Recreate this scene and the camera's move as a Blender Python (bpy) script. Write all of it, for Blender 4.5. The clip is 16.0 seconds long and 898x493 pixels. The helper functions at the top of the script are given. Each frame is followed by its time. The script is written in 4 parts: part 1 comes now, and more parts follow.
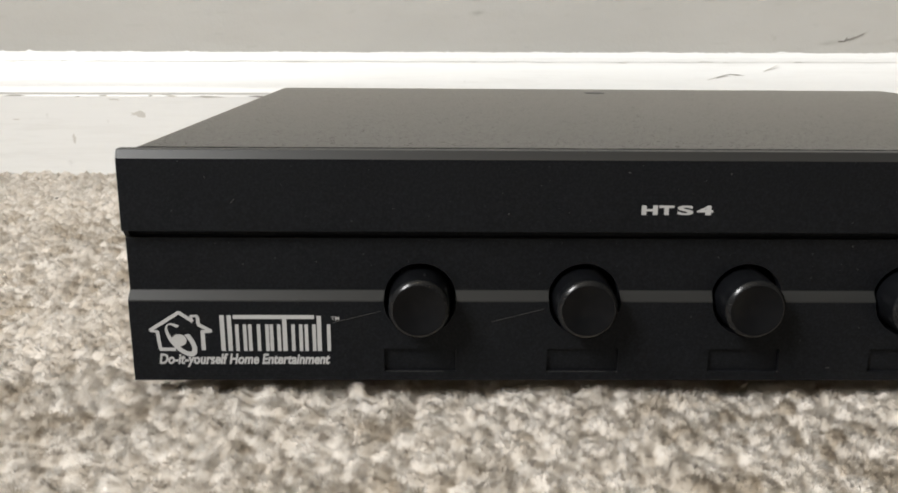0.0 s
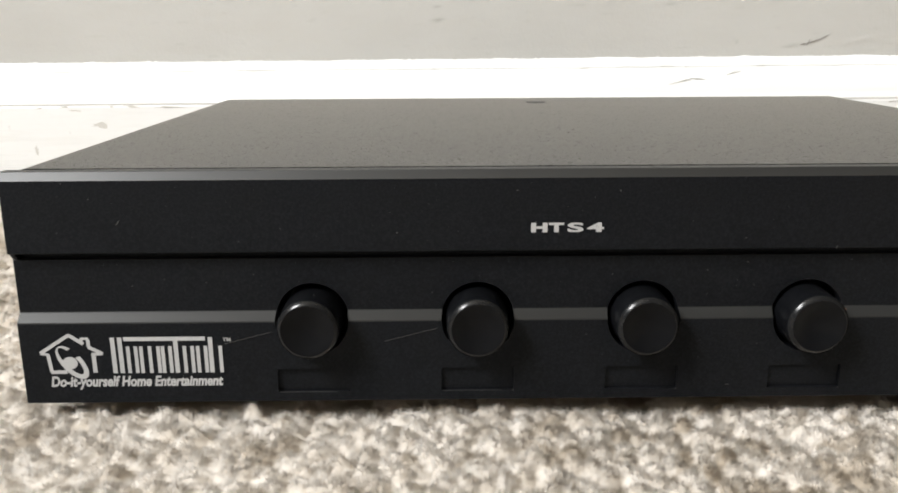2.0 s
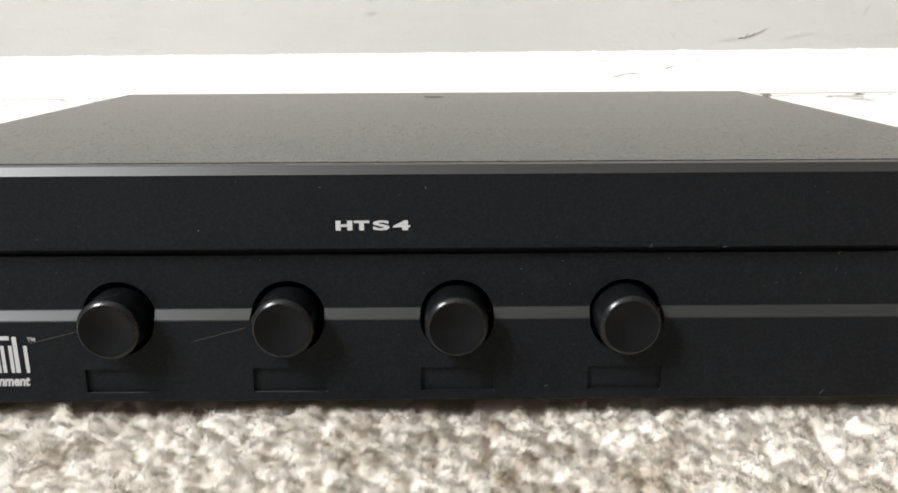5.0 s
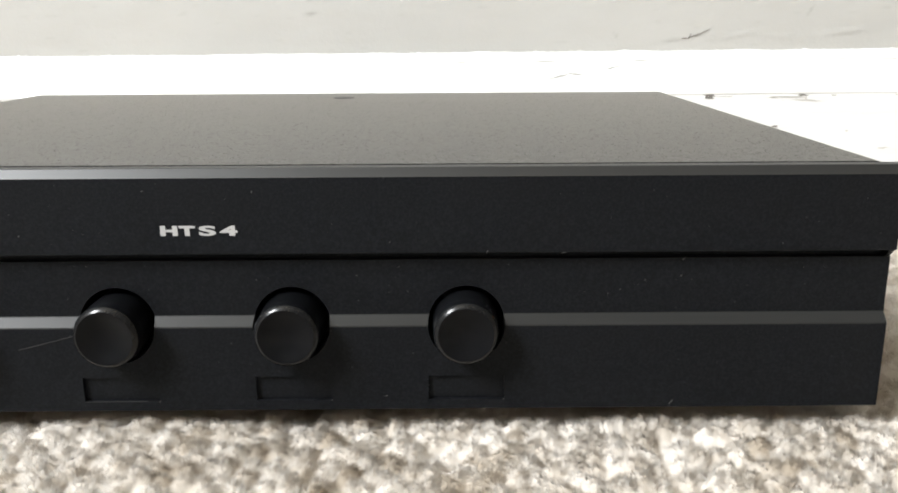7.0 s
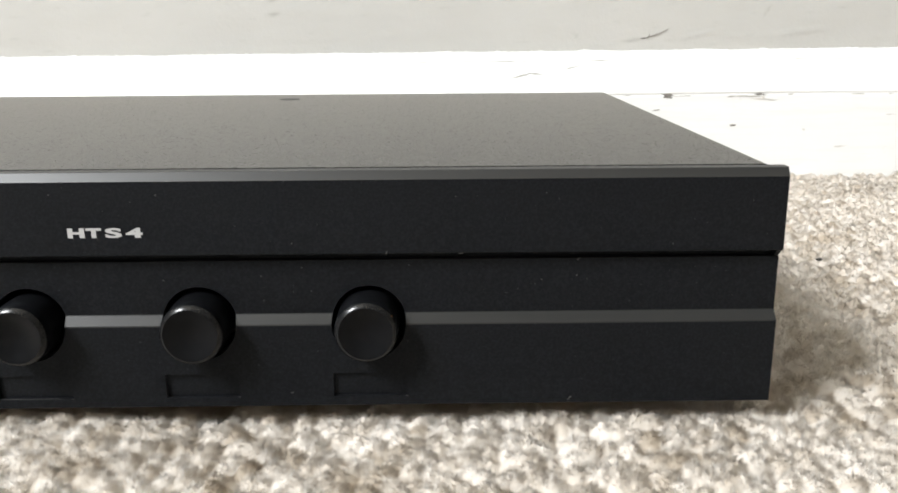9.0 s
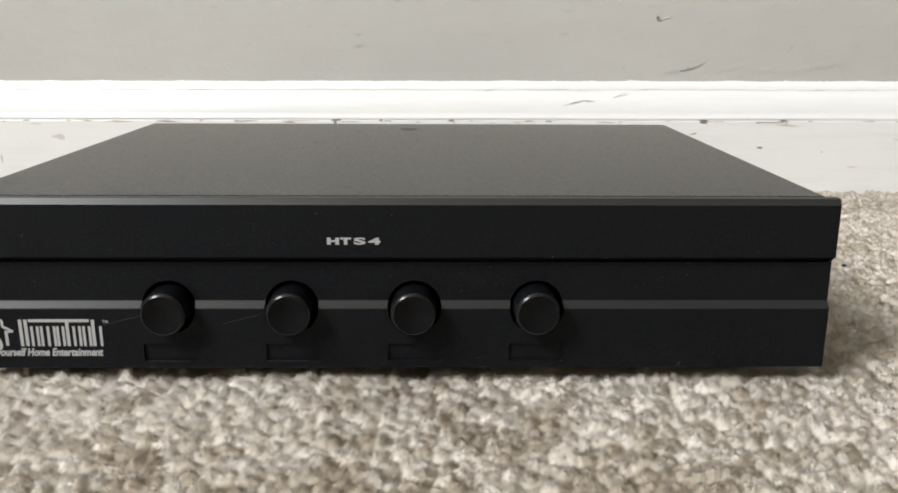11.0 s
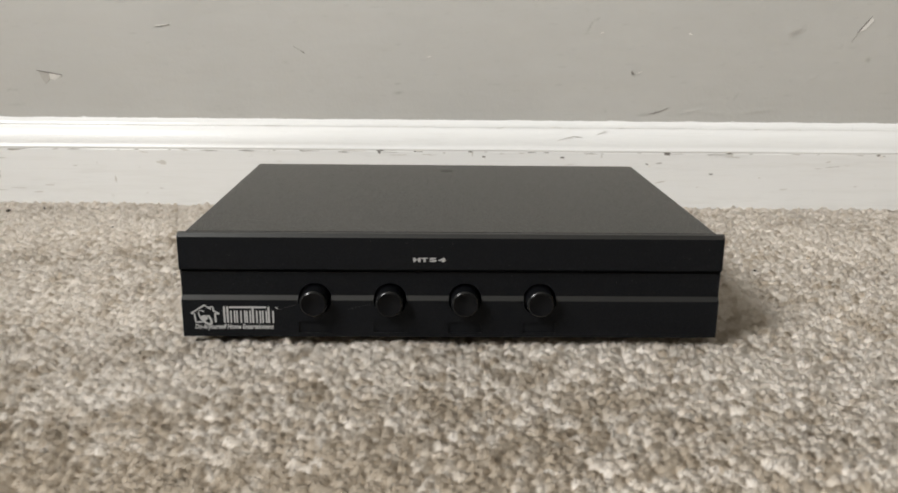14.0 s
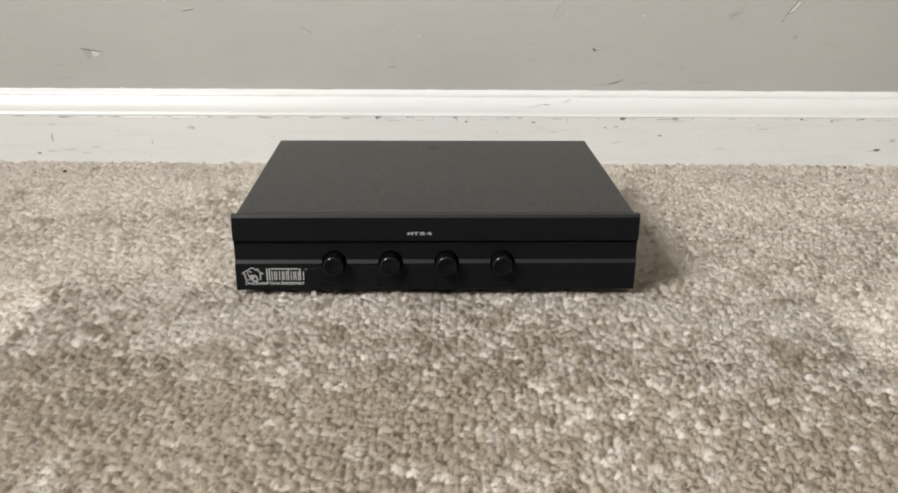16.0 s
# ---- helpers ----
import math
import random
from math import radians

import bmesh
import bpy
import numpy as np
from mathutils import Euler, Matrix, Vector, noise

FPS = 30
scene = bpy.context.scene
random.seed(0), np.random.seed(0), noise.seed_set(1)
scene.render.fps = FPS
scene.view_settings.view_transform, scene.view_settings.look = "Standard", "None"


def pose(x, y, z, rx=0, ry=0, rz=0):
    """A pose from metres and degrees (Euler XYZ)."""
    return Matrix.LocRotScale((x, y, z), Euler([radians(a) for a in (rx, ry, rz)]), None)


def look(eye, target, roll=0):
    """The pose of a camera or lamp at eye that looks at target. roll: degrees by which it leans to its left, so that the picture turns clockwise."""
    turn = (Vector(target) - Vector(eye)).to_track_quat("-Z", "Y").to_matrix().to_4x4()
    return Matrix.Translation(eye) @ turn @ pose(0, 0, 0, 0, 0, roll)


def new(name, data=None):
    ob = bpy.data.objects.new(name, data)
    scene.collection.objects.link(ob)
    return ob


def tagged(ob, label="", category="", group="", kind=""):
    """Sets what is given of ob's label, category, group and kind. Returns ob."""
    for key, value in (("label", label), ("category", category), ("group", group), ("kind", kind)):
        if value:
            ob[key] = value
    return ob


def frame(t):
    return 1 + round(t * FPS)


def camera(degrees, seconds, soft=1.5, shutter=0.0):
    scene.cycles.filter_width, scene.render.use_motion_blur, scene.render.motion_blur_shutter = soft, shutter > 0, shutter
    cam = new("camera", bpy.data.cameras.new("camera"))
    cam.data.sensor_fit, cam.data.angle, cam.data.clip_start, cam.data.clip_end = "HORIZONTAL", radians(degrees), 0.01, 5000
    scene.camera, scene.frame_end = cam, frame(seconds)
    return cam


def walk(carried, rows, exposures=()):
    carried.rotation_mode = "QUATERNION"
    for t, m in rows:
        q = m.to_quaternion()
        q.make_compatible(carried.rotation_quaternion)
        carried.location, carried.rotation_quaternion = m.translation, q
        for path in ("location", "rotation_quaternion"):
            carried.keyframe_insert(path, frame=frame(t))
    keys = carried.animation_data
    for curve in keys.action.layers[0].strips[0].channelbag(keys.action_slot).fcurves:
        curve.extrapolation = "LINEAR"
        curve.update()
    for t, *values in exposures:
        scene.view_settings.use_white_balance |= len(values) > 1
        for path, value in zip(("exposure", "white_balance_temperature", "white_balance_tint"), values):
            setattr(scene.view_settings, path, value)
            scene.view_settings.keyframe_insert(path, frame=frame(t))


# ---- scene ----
cam = camera(57.7, 16.0, 1.8)
# SET carries the device's own axes (front panel along x, its top level) into the room,
# whose skirting runs along x and whose carpet tips lie at z = 0.
SET = pose(0, 0, 0.0055, 0, 0.28, 1.6)
PATH = [
    (0, (-0.0650, -0.1768, 0.0856), (-0.0620, 0.0162, 0.0336), 0.4),
    (0.5, (-0.0578, -0.1759, 0.0865), (-0.0557, 0.0172, 0.0346), -0.0),
    (1, (-0.0537, -0.1761, 0.0875), (-0.0516, 0.0170, 0.0355), -0.2),
    (1.5, (-0.0470, -0.1757, 0.0883), (-0.0448, 0.0175, 0.0367), -0.2),
    (2, (-0.0393, -0.1745, 0.0890), (-0.0374, 0.0187, 0.0373), -0.3),
    (2.5, (-0.0309, -0.1738, 0.0890), (-0.0292, 0.0194, 0.0373), -0.4),
    (3, (-0.0233, -0.1721, 0.0881), (-0.0222, 0.0211, 0.0365), -0.3),
    (3.5, (-0.0165, -0.1713, 0.0882), (-0.0157, 0.0219, 0.0363), -0.3),
    (3.7, (-0.0127, -0.1715, 0.0890), (-0.0119, 0.0215, 0.0368), -0.4),
    (4.4, (-0.0033, -0.1711, 0.0891), (-0.0025, 0.0217, 0.0364), -0.4),
    (5.1, (0.0055, -0.1705, 0.0883), (0.0064, 0.0222, 0.0354), -0.3),
    (5.8, (0.0160, -0.1687, 0.0877), (0.0170, 0.0241, 0.0347), -0.3),
    (6, (0.0189, -0.1674, 0.0876), (0.0200, 0.0255, 0.0346), -0.3),
    (6.5, (0.0282, -0.1659, 0.0876), (0.0292, 0.0270, 0.0346), -0.3),
    (7, (0.0397, -0.1652, 0.0879), (0.0408, 0.0278, 0.0351), -0.3),
    (7.5, (0.0473, -0.1641, 0.0872), (0.0487, 0.0288, 0.0343), -0.3),
    (8, (0.0551, -0.1635, 0.0871), (0.0566, 0.0293, 0.0337), -0.3),
    (8.2, (0.0586, -0.1626, 0.0873), (0.0603, 0.0301, 0.0338), -0.1),
    (8.7, (0.0621, -0.1654, 0.0885), (0.0640, 0.0273, 0.0348), -0.2),
    (9.2, (0.0579, -0.1747, 0.0915), (0.0600, 0.0180, 0.0381), -0.5),
    (9.8, (0.0459, -0.1923, 0.0968), (0.0482, 0.0005, 0.0439), -0.7),
    (10.3, (0.0326, -0.2104, 0.1021), (0.0353, -0.0175, 0.0493), -0.5),
    (10.5, (0.0265, -0.2201, 0.1047), (0.0288, -0.0273, 0.0515), -0.4),
    (11, (0.0131, -0.2371, 0.1097), (0.0164, -0.0442, 0.0569), 0.3),
    (11.5, (0.0073, -0.2570, 0.1152), (0.0114, -0.0639, 0.0632), 0.8),
    (12, (-0.0011, -0.2770, 0.1231), (0.0042, -0.0838, 0.0714), 1.1),
    (12.5, (-0.0035, -0.3017, 0.1293), (0.0016, -0.1087, 0.0771), 1.2),
    (13, (-0.0061, -0.3302, 0.1433), (-0.0007, -0.1372, 0.0914), 1.3),
    (13.5, (-0.0070, -0.3567, 0.1532), (-0.0025, -0.1640, 0.1000), 1.1),
    (14, (-0.0111, -0.3857, 0.1655), (-0.0065, -0.1937, 0.1097), 0.7),
    (14.5, (-0.0113, -0.4119, 0.1743), (-0.0043, -0.2208, 0.1158), 0.4),
    (15, (-0.0129, -0.4401, 0.1892), (-0.0059, -0.2507, 0.1252), 0.5),
    (15.5, (-0.0131, -0.4756, 0.2116), (-0.0071, -0.2887, 0.1408), 0.8),
    (16, (-0.0088, -0.5028, 0.2456), (-0.0026, -0.3181, 0.1690), 0.6),
]
EXPOSURES = [(0.0, 0.04, 6430, 10), (1.5, 0.26, 6420, 10), (3.5, 0.54, 6230, 9.5), (6.0, 0.63, 6230, 9), (8.2, 0.60, 6230, 9),
             (10.3, 0.32, 6260, 9), (11.0, 0.07, 6340, 9.5), (12.5, -0.08, 6450, 10), (13.5, -0.26, 6480, 10), (14.5, -0.17, 6460, 10), (16.0, -0.15, 6450, 10)]
walk(cam, [(t, SET @ look(eye, target, roll)) for t, eye, target, roll in PATH], EXPOSURES)

# ---------------------------------------------------------------- light
world = bpy.data.worlds.new("sky")
scene.world = world
world.use_nodes = True
wn = world.node_tree.nodes
sky = wn.new("ShaderNodeTexSky")
sky.sky_type = "NISHITA"
sky.sun_disc = False
sky.sun_elevation, sky.sun_rotation = radians(48), radians(120)
wn["Background"].inputs["Strength"].default_value = 0.1
world.node_tree.links.new(sky.outputs["Color"], wn["Background"].inputs["Color"])

WIN_X, WIN_Y0, WIN_Y1, WIN_Z0, WIN_Z1 = -1.25, -1.30, -0.55, 1.10, 1.95
lamp = bpy.data.lights.new("window_daylight", "AREA")
lamp.shape, lamp.size, lamp.size_y = "RECTANGLE", WIN_Z1 - WIN_Z0, WIN_Y1 - WIN_Y0
lamp.energy, lamp.color = 123.0, (0.988, 0.985, 0.968)
lamp_ob = new("window_daylight", lamp)
lamp_ob.matrix_world = look((WIN_X - 0.02, (WIN_Y0 + WIN_Y1) / 2, (WIN_Z0 + WIN_Z1) / 2), (1.0, (WIN_Y0 + WIN_Y1) / 2, (WIN_Z0 + WIN_Z1) / 2), 90)


# ---------------------------------------------------------------- materials
def node_material(name):
    m = bpy.data.materials.new(name)
    m.use_nodes = True
    nt = m.node_tree
    return m, nt, nt.nodes["Principled BSDF"]


def coords(nt):
    return nt.nodes.new("ShaderNodeTexCoord").outputs["Object"]


def noise_tex(nt, vec, scale, detail=3.0, rough=0.55, stretch=None):
    if stretch:
        mp = nt.nodes.new("ShaderNodeMapping")
        mp.inputs["Scale"].default_value = stretch
        nt.links.new(vec, mp.inputs["Vector"])
        vec = mp.outputs["Vector"]
    n = nt.nodes.new("ShaderNodeTexNoise")
    n.inputs["Scale"].default_value, n.inputs["Detail"].default_value, n.inputs["Roughness"].default_value = scale, detail, rough
    nt.links.new(vec, n.inputs["Vector"])
    return n.outputs["Fac"]


def ramp(nt, fac, stops):
    r = nt.nodes.new("ShaderNodeValToRGB")
    els = r.color_ramp.elements
    for i, (p, c) in enumerate(stops):
        e = els[i] if i < 2 else els.new(p)
        e.position, e.color = p, (*c, 1)
    nt.links.new(fac, r.inputs["Fac"])
    return r.outputs["Color"]


def mix(nt, fac, a, b, mode="MIX"):
    n = nt.nodes.new("ShaderNodeMix")
    n.data_type, n.blend_type = "RGBA", mode
    for sock, v in ((n.inputs[0], fac), (n.inputs[6], a), (n.inputs[7], b)):
        if hasattr(v, "is_linked"):
            nt.links.new(v, sock)
        else:
            sock.default_value = v if isinstance(v, (int, float)) else (*v, 1)
    return n.outputs[2]


def bump(nt, bsdf, layers):
    """layers: (height socket, strength, distance in metres), added one on another."""
    prev = None
    for h, s, d in layers:
        b = nt.nodes.new("ShaderNodeBump")
        b.inputs["Strength"].default_value, b.inputs["Distance"].default_value = s, d
        nt.links.new(h, b.inputs["Height"])
        if prev:
            nt.links.new(prev, b.inputs["Normal"])
        prev = b.outputs["Normal"]
    nt.links.new(prev, bsdf.inputs["Normal"])


def painted_wall():
    m, nt, p = node_material("wall_paint")
    v = coords(nt)
    broad = noise_tex(nt, v, 3.0, 4)
    grain = noise_tex(nt, v, 160, 3, 0.6)
    drag = noise_tex(nt, v, 60, 4, 0.6, (0.4, 1, 1.3))
    c = mix(nt, ramp(nt, broad, [(0.35, (0, 0, 0)), (0.65, (1, 1, 1))]), (0.424, 0.419, 0.400), (0.472, 0.465, 0.442))
    c = mix(nt, ramp(nt, drag, [(0.35, (0, 0, 0)), (0.75, (0.25, 0.25, 0.25))]), c, (0.41, 0.39, 0.355))
    soil_shade = nt.nodes.new("ShaderNodeAttribute")
    soil_shade.attribute_name = "soil_shade"
    c = mix(nt, soil_shade.outputs["Fac"], c, (0.20, 0.185, 0.165))
    nt.links.new(c, p.inputs["Base Color"])
    p.inputs["Roughness"].default_value = 0.6
    stipple = noise_tex(nt, v, 75, 3, 0.5, (0.7, 1, 1.2))
    bump(nt, p, [(stipple, 0.12, 0.0014), (drag, 0.12, 0.0012), (grain, 0.45, 0.0008)])
    return m


def white_gloss():
    m, nt, p = node_material("white_gloss_paint")
    v = coords(nt)
    strokes = noise_tex(nt, v, 45, 5, 0.65, (0.08, 1, 1))
    grime = noise_tex(nt, v, 42, 6, 0.75, (0.16, 1, 1.6))
    spots = noise_tex(nt, v, 95, 3, 0.6)
    c = mix(nt, ramp(nt, grime, [(0.54, (0, 0, 0)), (0.80, (0.45, 0.45, 0.45))]), (0.765, 0.768, 0.762), (0.56, 0.555, 0.53))
    drawn = noise_tex(nt, v, 260, 4, 0.7, (0.05, 1, 1))
    c = mix(nt, ramp(nt, drawn, [(0.48, (0, 0, 0)), (0.72, (0.20, 0.20, 0.20))]), c, (0.58, 0.57, 0.54))
    c = mix(nt, ramp(nt, spots, [(0.70, (0, 0, 0)), (0.80, (0.3, 0.3, 0.3))]), c, (0.4, 0.39, 0.36))
    nt.links.new(c, p.inputs["Base Color"])
    nt.links.new(ramp(nt, strokes, [(0.2, (0.28, 0.28, 0.28)), (0.8, (0.48, 0.48, 0.48))]), p.inputs["Roughness"])
    bump(nt, p, [(strokes, 0.3, 0.0008), (spots, 0.1, 0.0004)])
    return m


def plain(name, a, b, scale, rough, depth=0.0003, strength=0.3, metal=0.0, gloss=0.5):
    m, nt, p = node_material(name)
    v = coords(nt)
    f = noise_tex(nt, v, scale, 4)
    nt.links.new(mix(nt, f, a, b), p.inputs["Base Color"])
    p.inputs["Roughness"].default_value, p.inputs["Metallic"].default_value, p.inputs["Specular IOR Level"].default_value = rough, metal, gloss
    bump(nt, p, [(f, strength, depth)])
    return m


def carpet_yarn(name, backing=False):
    m, nt, p = node_material(name)
    v = coords(nt)

    def stored(which):
        n = nt.nodes.new("ShaderNodeAttribute")
        n.attribute_name = which
        return n.outputs["Fac"], n.outputs["Vector"]

    isl = nt.nodes.new("ShaderNodeNewGeometry").outputs["Random Per Island"]
    c = ramp(nt, isl, [(0.0, (0.82, 0.75, 0.665)), (0.5, (0.94, 0.885, 0.815)), (1.0, (0.98, 0.955, 0.915))])
    c = mix(nt, ramp(nt, stored("tone")[0], [(0.35, (0, 0, 0)), (1.0, (0.62, 0.62, 0.62))]), c, (0.64, 0.565, 0.470))
    # soiled yarn, with the pile's shade painted in, darker to the front
    c = mix(nt, ramp(nt, stored("worn_shade")[0], [(0.30, (0, 0, 0)), (0.85, (0.9, 0.9, 0.9))]), c, (0.555, 0.478, 0.382))
    if backing:
        c = mix(nt, noise_tex(nt, v, 700, 2, 0.6), (0.52, 0.45, 0.37), (0.62, 0.55, 0.47))
    nt.links.new(c, p.inputs["Base Color"])
    p.inputs["Roughness"].default_value = 0.36
    p.inputs["Specular IOR Level"].default_value = 0.5
    if not backing:
        tr = nt.nodes.new("ShaderNodeBsdfTranslucent")
        nt.links.new(c, tr.inputs["Color"])
        mx = nt.nodes.new("ShaderNodeMixShader")
        mx.inputs["Fac"].default_value = 0.47
        nt.links.new(p.outputs["BSDF"], mx.inputs[1])
        nt.links.new(tr.outputs["BSDF"], mx.inputs[2])
        nt.links.new(mx.outputs["Shader"], nt.nodes["Material Output"].inputs["Surface"])
        nt.links.new(stored("nap")[1], p.inputs["Normal"])
    return m


def satin_black():
    m, nt, p = node_material("satin_black_panel")
    v = coords(nt)
    fine = noise_tex(nt, v, 5200, 2, 0.6)
    haze = noise_tex(nt, v, 55, 5, 0.65)
    c = mix(nt, haze, (0.0020, 0.0021, 0.0026), (0.0034, 0.0036, 0.0043))
    grainy = noise_tex(nt, v, 1650, 3, 0.75)
    c = mix(nt, ramp(nt, grainy, [(0.42, (0, 0, 0)), (0.68, (1, 1, 1))]), c, (0.0098, 0.0102, 0.0124))
    dust = noise_tex(nt, v, 900, 2, 0.5)
    c = mix(nt, ramp(nt, dust, [(0.74, (0, 0, 0)), (0.80, (0.35, 0.35, 0.35))]), c, (0.10, 0.10, 0.10))
    nt.links.new(c, p.inputs["Base Color"])
    p.inputs["Specular IOR Level"].default_value = 0.165
    p.inputs["Specular Tint"].default_value = (0.84, 0.92, 1.0, 1)
    nt.links.new(ramp(nt, haze, [(0.3, (0.42, 0.42, 0.42)), (0.7, (0.52, 0.52, 0.52))]), p.inputs["Roughness"])
    bump(nt, p, [(fine, 0.25, 0.00006)])
    return m


def streaked_grey(name, gloss):
    m, nt, p = node_material(name)
    v = coords(nt)
    f = noise_tex(nt, v, 400, 4, 0.6, (0.05, 1, 1))
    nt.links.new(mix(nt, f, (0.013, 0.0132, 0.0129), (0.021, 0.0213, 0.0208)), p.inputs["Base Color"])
    p.inputs["Roughness"].default_value = 0.42
    p.inputs["Specular IOR Level"].default_value = gloss
    bump(nt, p, [(f, 0.2, 0.00004)])
    return m


def speckled_cover():
    m, nt, p = node_material("speckled_powder_coat")
    v = coords(nt)
    peel = noise_tex(nt, v, 1100, 3, 0.65)
    fine = noise_tex(nt, v, 4200, 2, 0.6)
    c = mix(nt, ramp(nt, peel, [(0.42, (0, 0, 0)), (0.66, (1, 1, 1))]), (0.003, 0.003, 0.0028), (0.0125, 0.0122, 0.0110))
    fleck = noise_tex(nt, v, 1050, 2, 0.5)
    c = mix(nt, ramp(nt, fleck, [(0.56, (0, 0, 0)), (0.64, (0.6, 0.6, 0.6))]), c, (0.12, 0.118, 0.110))
    nt.links.new(c, p.inputs["Base Color"])
    nt.links.new(ramp(nt, peel, [(0.35, (0.26, 0.26, 0.26)), (0.65, (0.38, 0.38, 0.38))]), p.inputs["Roughness"])
    p.inputs["Specular IOR Level"].default_value = 0.42
    p.inputs["Sheen Weight"].default_value = 1.0
    p.inputs["Sheen Roughness"].default_value = 0.16
    p.inputs["Sheen Tint"].default_value = (0.97, 0.94, 0.86, 1)
    bump(nt, p, [(peel, 0.17, 0.00009)])
    return m


WALL = painted_wall()
GLOSS = white_gloss()
# for unseen walls and ceiling, coloured dark to hold down bounced light
TAN = plain("unseen_wall_tan", (0.165, 0.145, 0.115), (0.195, 0.172, 0.137), 30, 0.7)
CEIL = plain("unseen_ceiling_tan", (0.31, 0.285, 0.235), (0.35, 0.32, 0.265), 40, 0.8)
YARN = carpet_yarn("carpet_yarn")
BACKING = carpet_yarn("carpet_backing", True)
PANEL = satin_black()
# lighter streaked greys for the panel's up-facing faces, the ledge less glossy
EDGE = streaked_grey("streaked_grey_edge", 0.5)
LEDGE = streaked_grey("streaked_grey_ledge", 0.24)
COVER = speckled_cover()
BUTTON = plain("black_moulded_plastic", (0.0028, 0.0030, 0.0036), (0.0050, 0.0053, 0.0062), 1800, 0.28, 0.00002, 0.1, 0.0, 0.13)
RIM = plain("polished_black_rim", (0.006, 0.0062, 0.0068), (0.009, 0.0093, 0.0100), 1500, 0.24, 0.00002, 0.1, 0.0, 0.28)
RUBBER = plain("black_rubber", (0.02, 0.02, 0.02), (0.03, 0.03, 0.03), 600, 0.8)
INK = plain("silver_grey_print", (0.36, 0.36, 0.36), (0.44, 0.44, 0.44), 2500, 0.55, 0.00003, 0.2)
SCRATCH_GLINT = plain("pale_scratch_glint", (0.055, 0.054, 0.052), (0.085, 0.083, 0.081), 3000, 0.35)
SCREW = plain("blackened_steel", (0.03, 0.03, 0.03), (0.06, 0.055, 0.05), 2500, 0.4, 0.00005, 0.3, 0.8)
SCUFF = plain("dark_scuff", (0.13, 0.12, 0.11), (0.25, 0.235, 0.215), 700, 0.7)
BOARD_SMUDGE = plain("grey_grime", (0.50, 0.485, 0.455), (0.62, 0.605, 0.575), 600, 0.6)
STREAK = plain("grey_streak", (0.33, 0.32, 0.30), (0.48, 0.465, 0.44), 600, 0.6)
SMUDGE = plain("grey_smudge", (0.32, 0.307, 0.285), (0.40, 0.383, 0.357), 500, 0.7)
PALE = plain("chipped_pale_paint", (0.68, 0.66, 0.62), (0.76, 0.74, 0.70), 500, 0.6)
SHADED_PAPER = plain("shaded_torn_paper", (0.36, 0.345, 0.32), (0.42, 0.402, 0.373), 500, 0.8)
TORN_WHITE = plain("white_torn_paper", (0.56, 0.545, 0.515), (0.66, 0.645, 0.61), 500, 0.7)
SCRAPE = plain("thin_grey_scrape", (0.24, 0.225, 0.205), (0.33, 0.312, 0.287), 700, 0.7)
DUST = plain("pale_dust", (0.05, 0.05, 0.05), (0.10, 0.10, 0.10), 900, 0.8)
LINT = plain("dark_lint", (0.02, 0.018, 0.016), (0.05, 0.045, 0.04), 900, 0.9)
GLINT = plain("orange_glint", (0.30, 0.12, 0.05), (0.42, 0.18, 0.08), 2500, 0.6)


# ---------------------------------------------------------------- building helpers
def part(name, bm, material, parent=None, label="", smooth=False):
    me = bpy.data.meshes.new(name)
    if isinstance(bm, bmesh.types.BMesh):
        bmesh.ops.recalc_face_normals(bm, faces=bm.faces)
        bm.to_mesh(me)
        bm.free()
    else:
        me.from_pydata(*bm)
    if smooth:
        me.shade_smooth()
    me.materials.append(material)
    ob = new(name, me)
    if parent:
        ob.parent = parent
    return tagged(ob, label) if label else ob


def box(bm, x0, x1, y0, y1, z0, z1):
    m = Matrix.Translation(((x0 + x1) / 2, (y0 + y1) / 2, (z0 + z1) / 2)) @ Matrix.Diagonal((x1 - x0, y1 - y0, z1 - z0, 1))
    return bmesh.ops.create_cube(bm, size=1, matrix=m)["verts"]


def prism(bm, pts, lo, hi, axis="x"):
    """A closed outline of pairs, drawn out along an axis from lo to hi."""
    def place(a, b, s):
        return (s, a, b) if axis == "x" else (a, s, b) if axis == "y" else (a, b, s)
    lo_v = [bm.verts.new(place(a, b, lo)) for a, b in pts]
    hi_v = [bm.verts.new(place(a, b, hi)) for a, b in pts]
    n = len(pts)
    for i in range(n):
        bm.faces.new((lo_v[i], lo_v[(i + 1) % n], hi_v[(i + 1) % n], hi_v[i]))
    bm.faces.new(lo_v)
    bm.faces.new(hi_v)


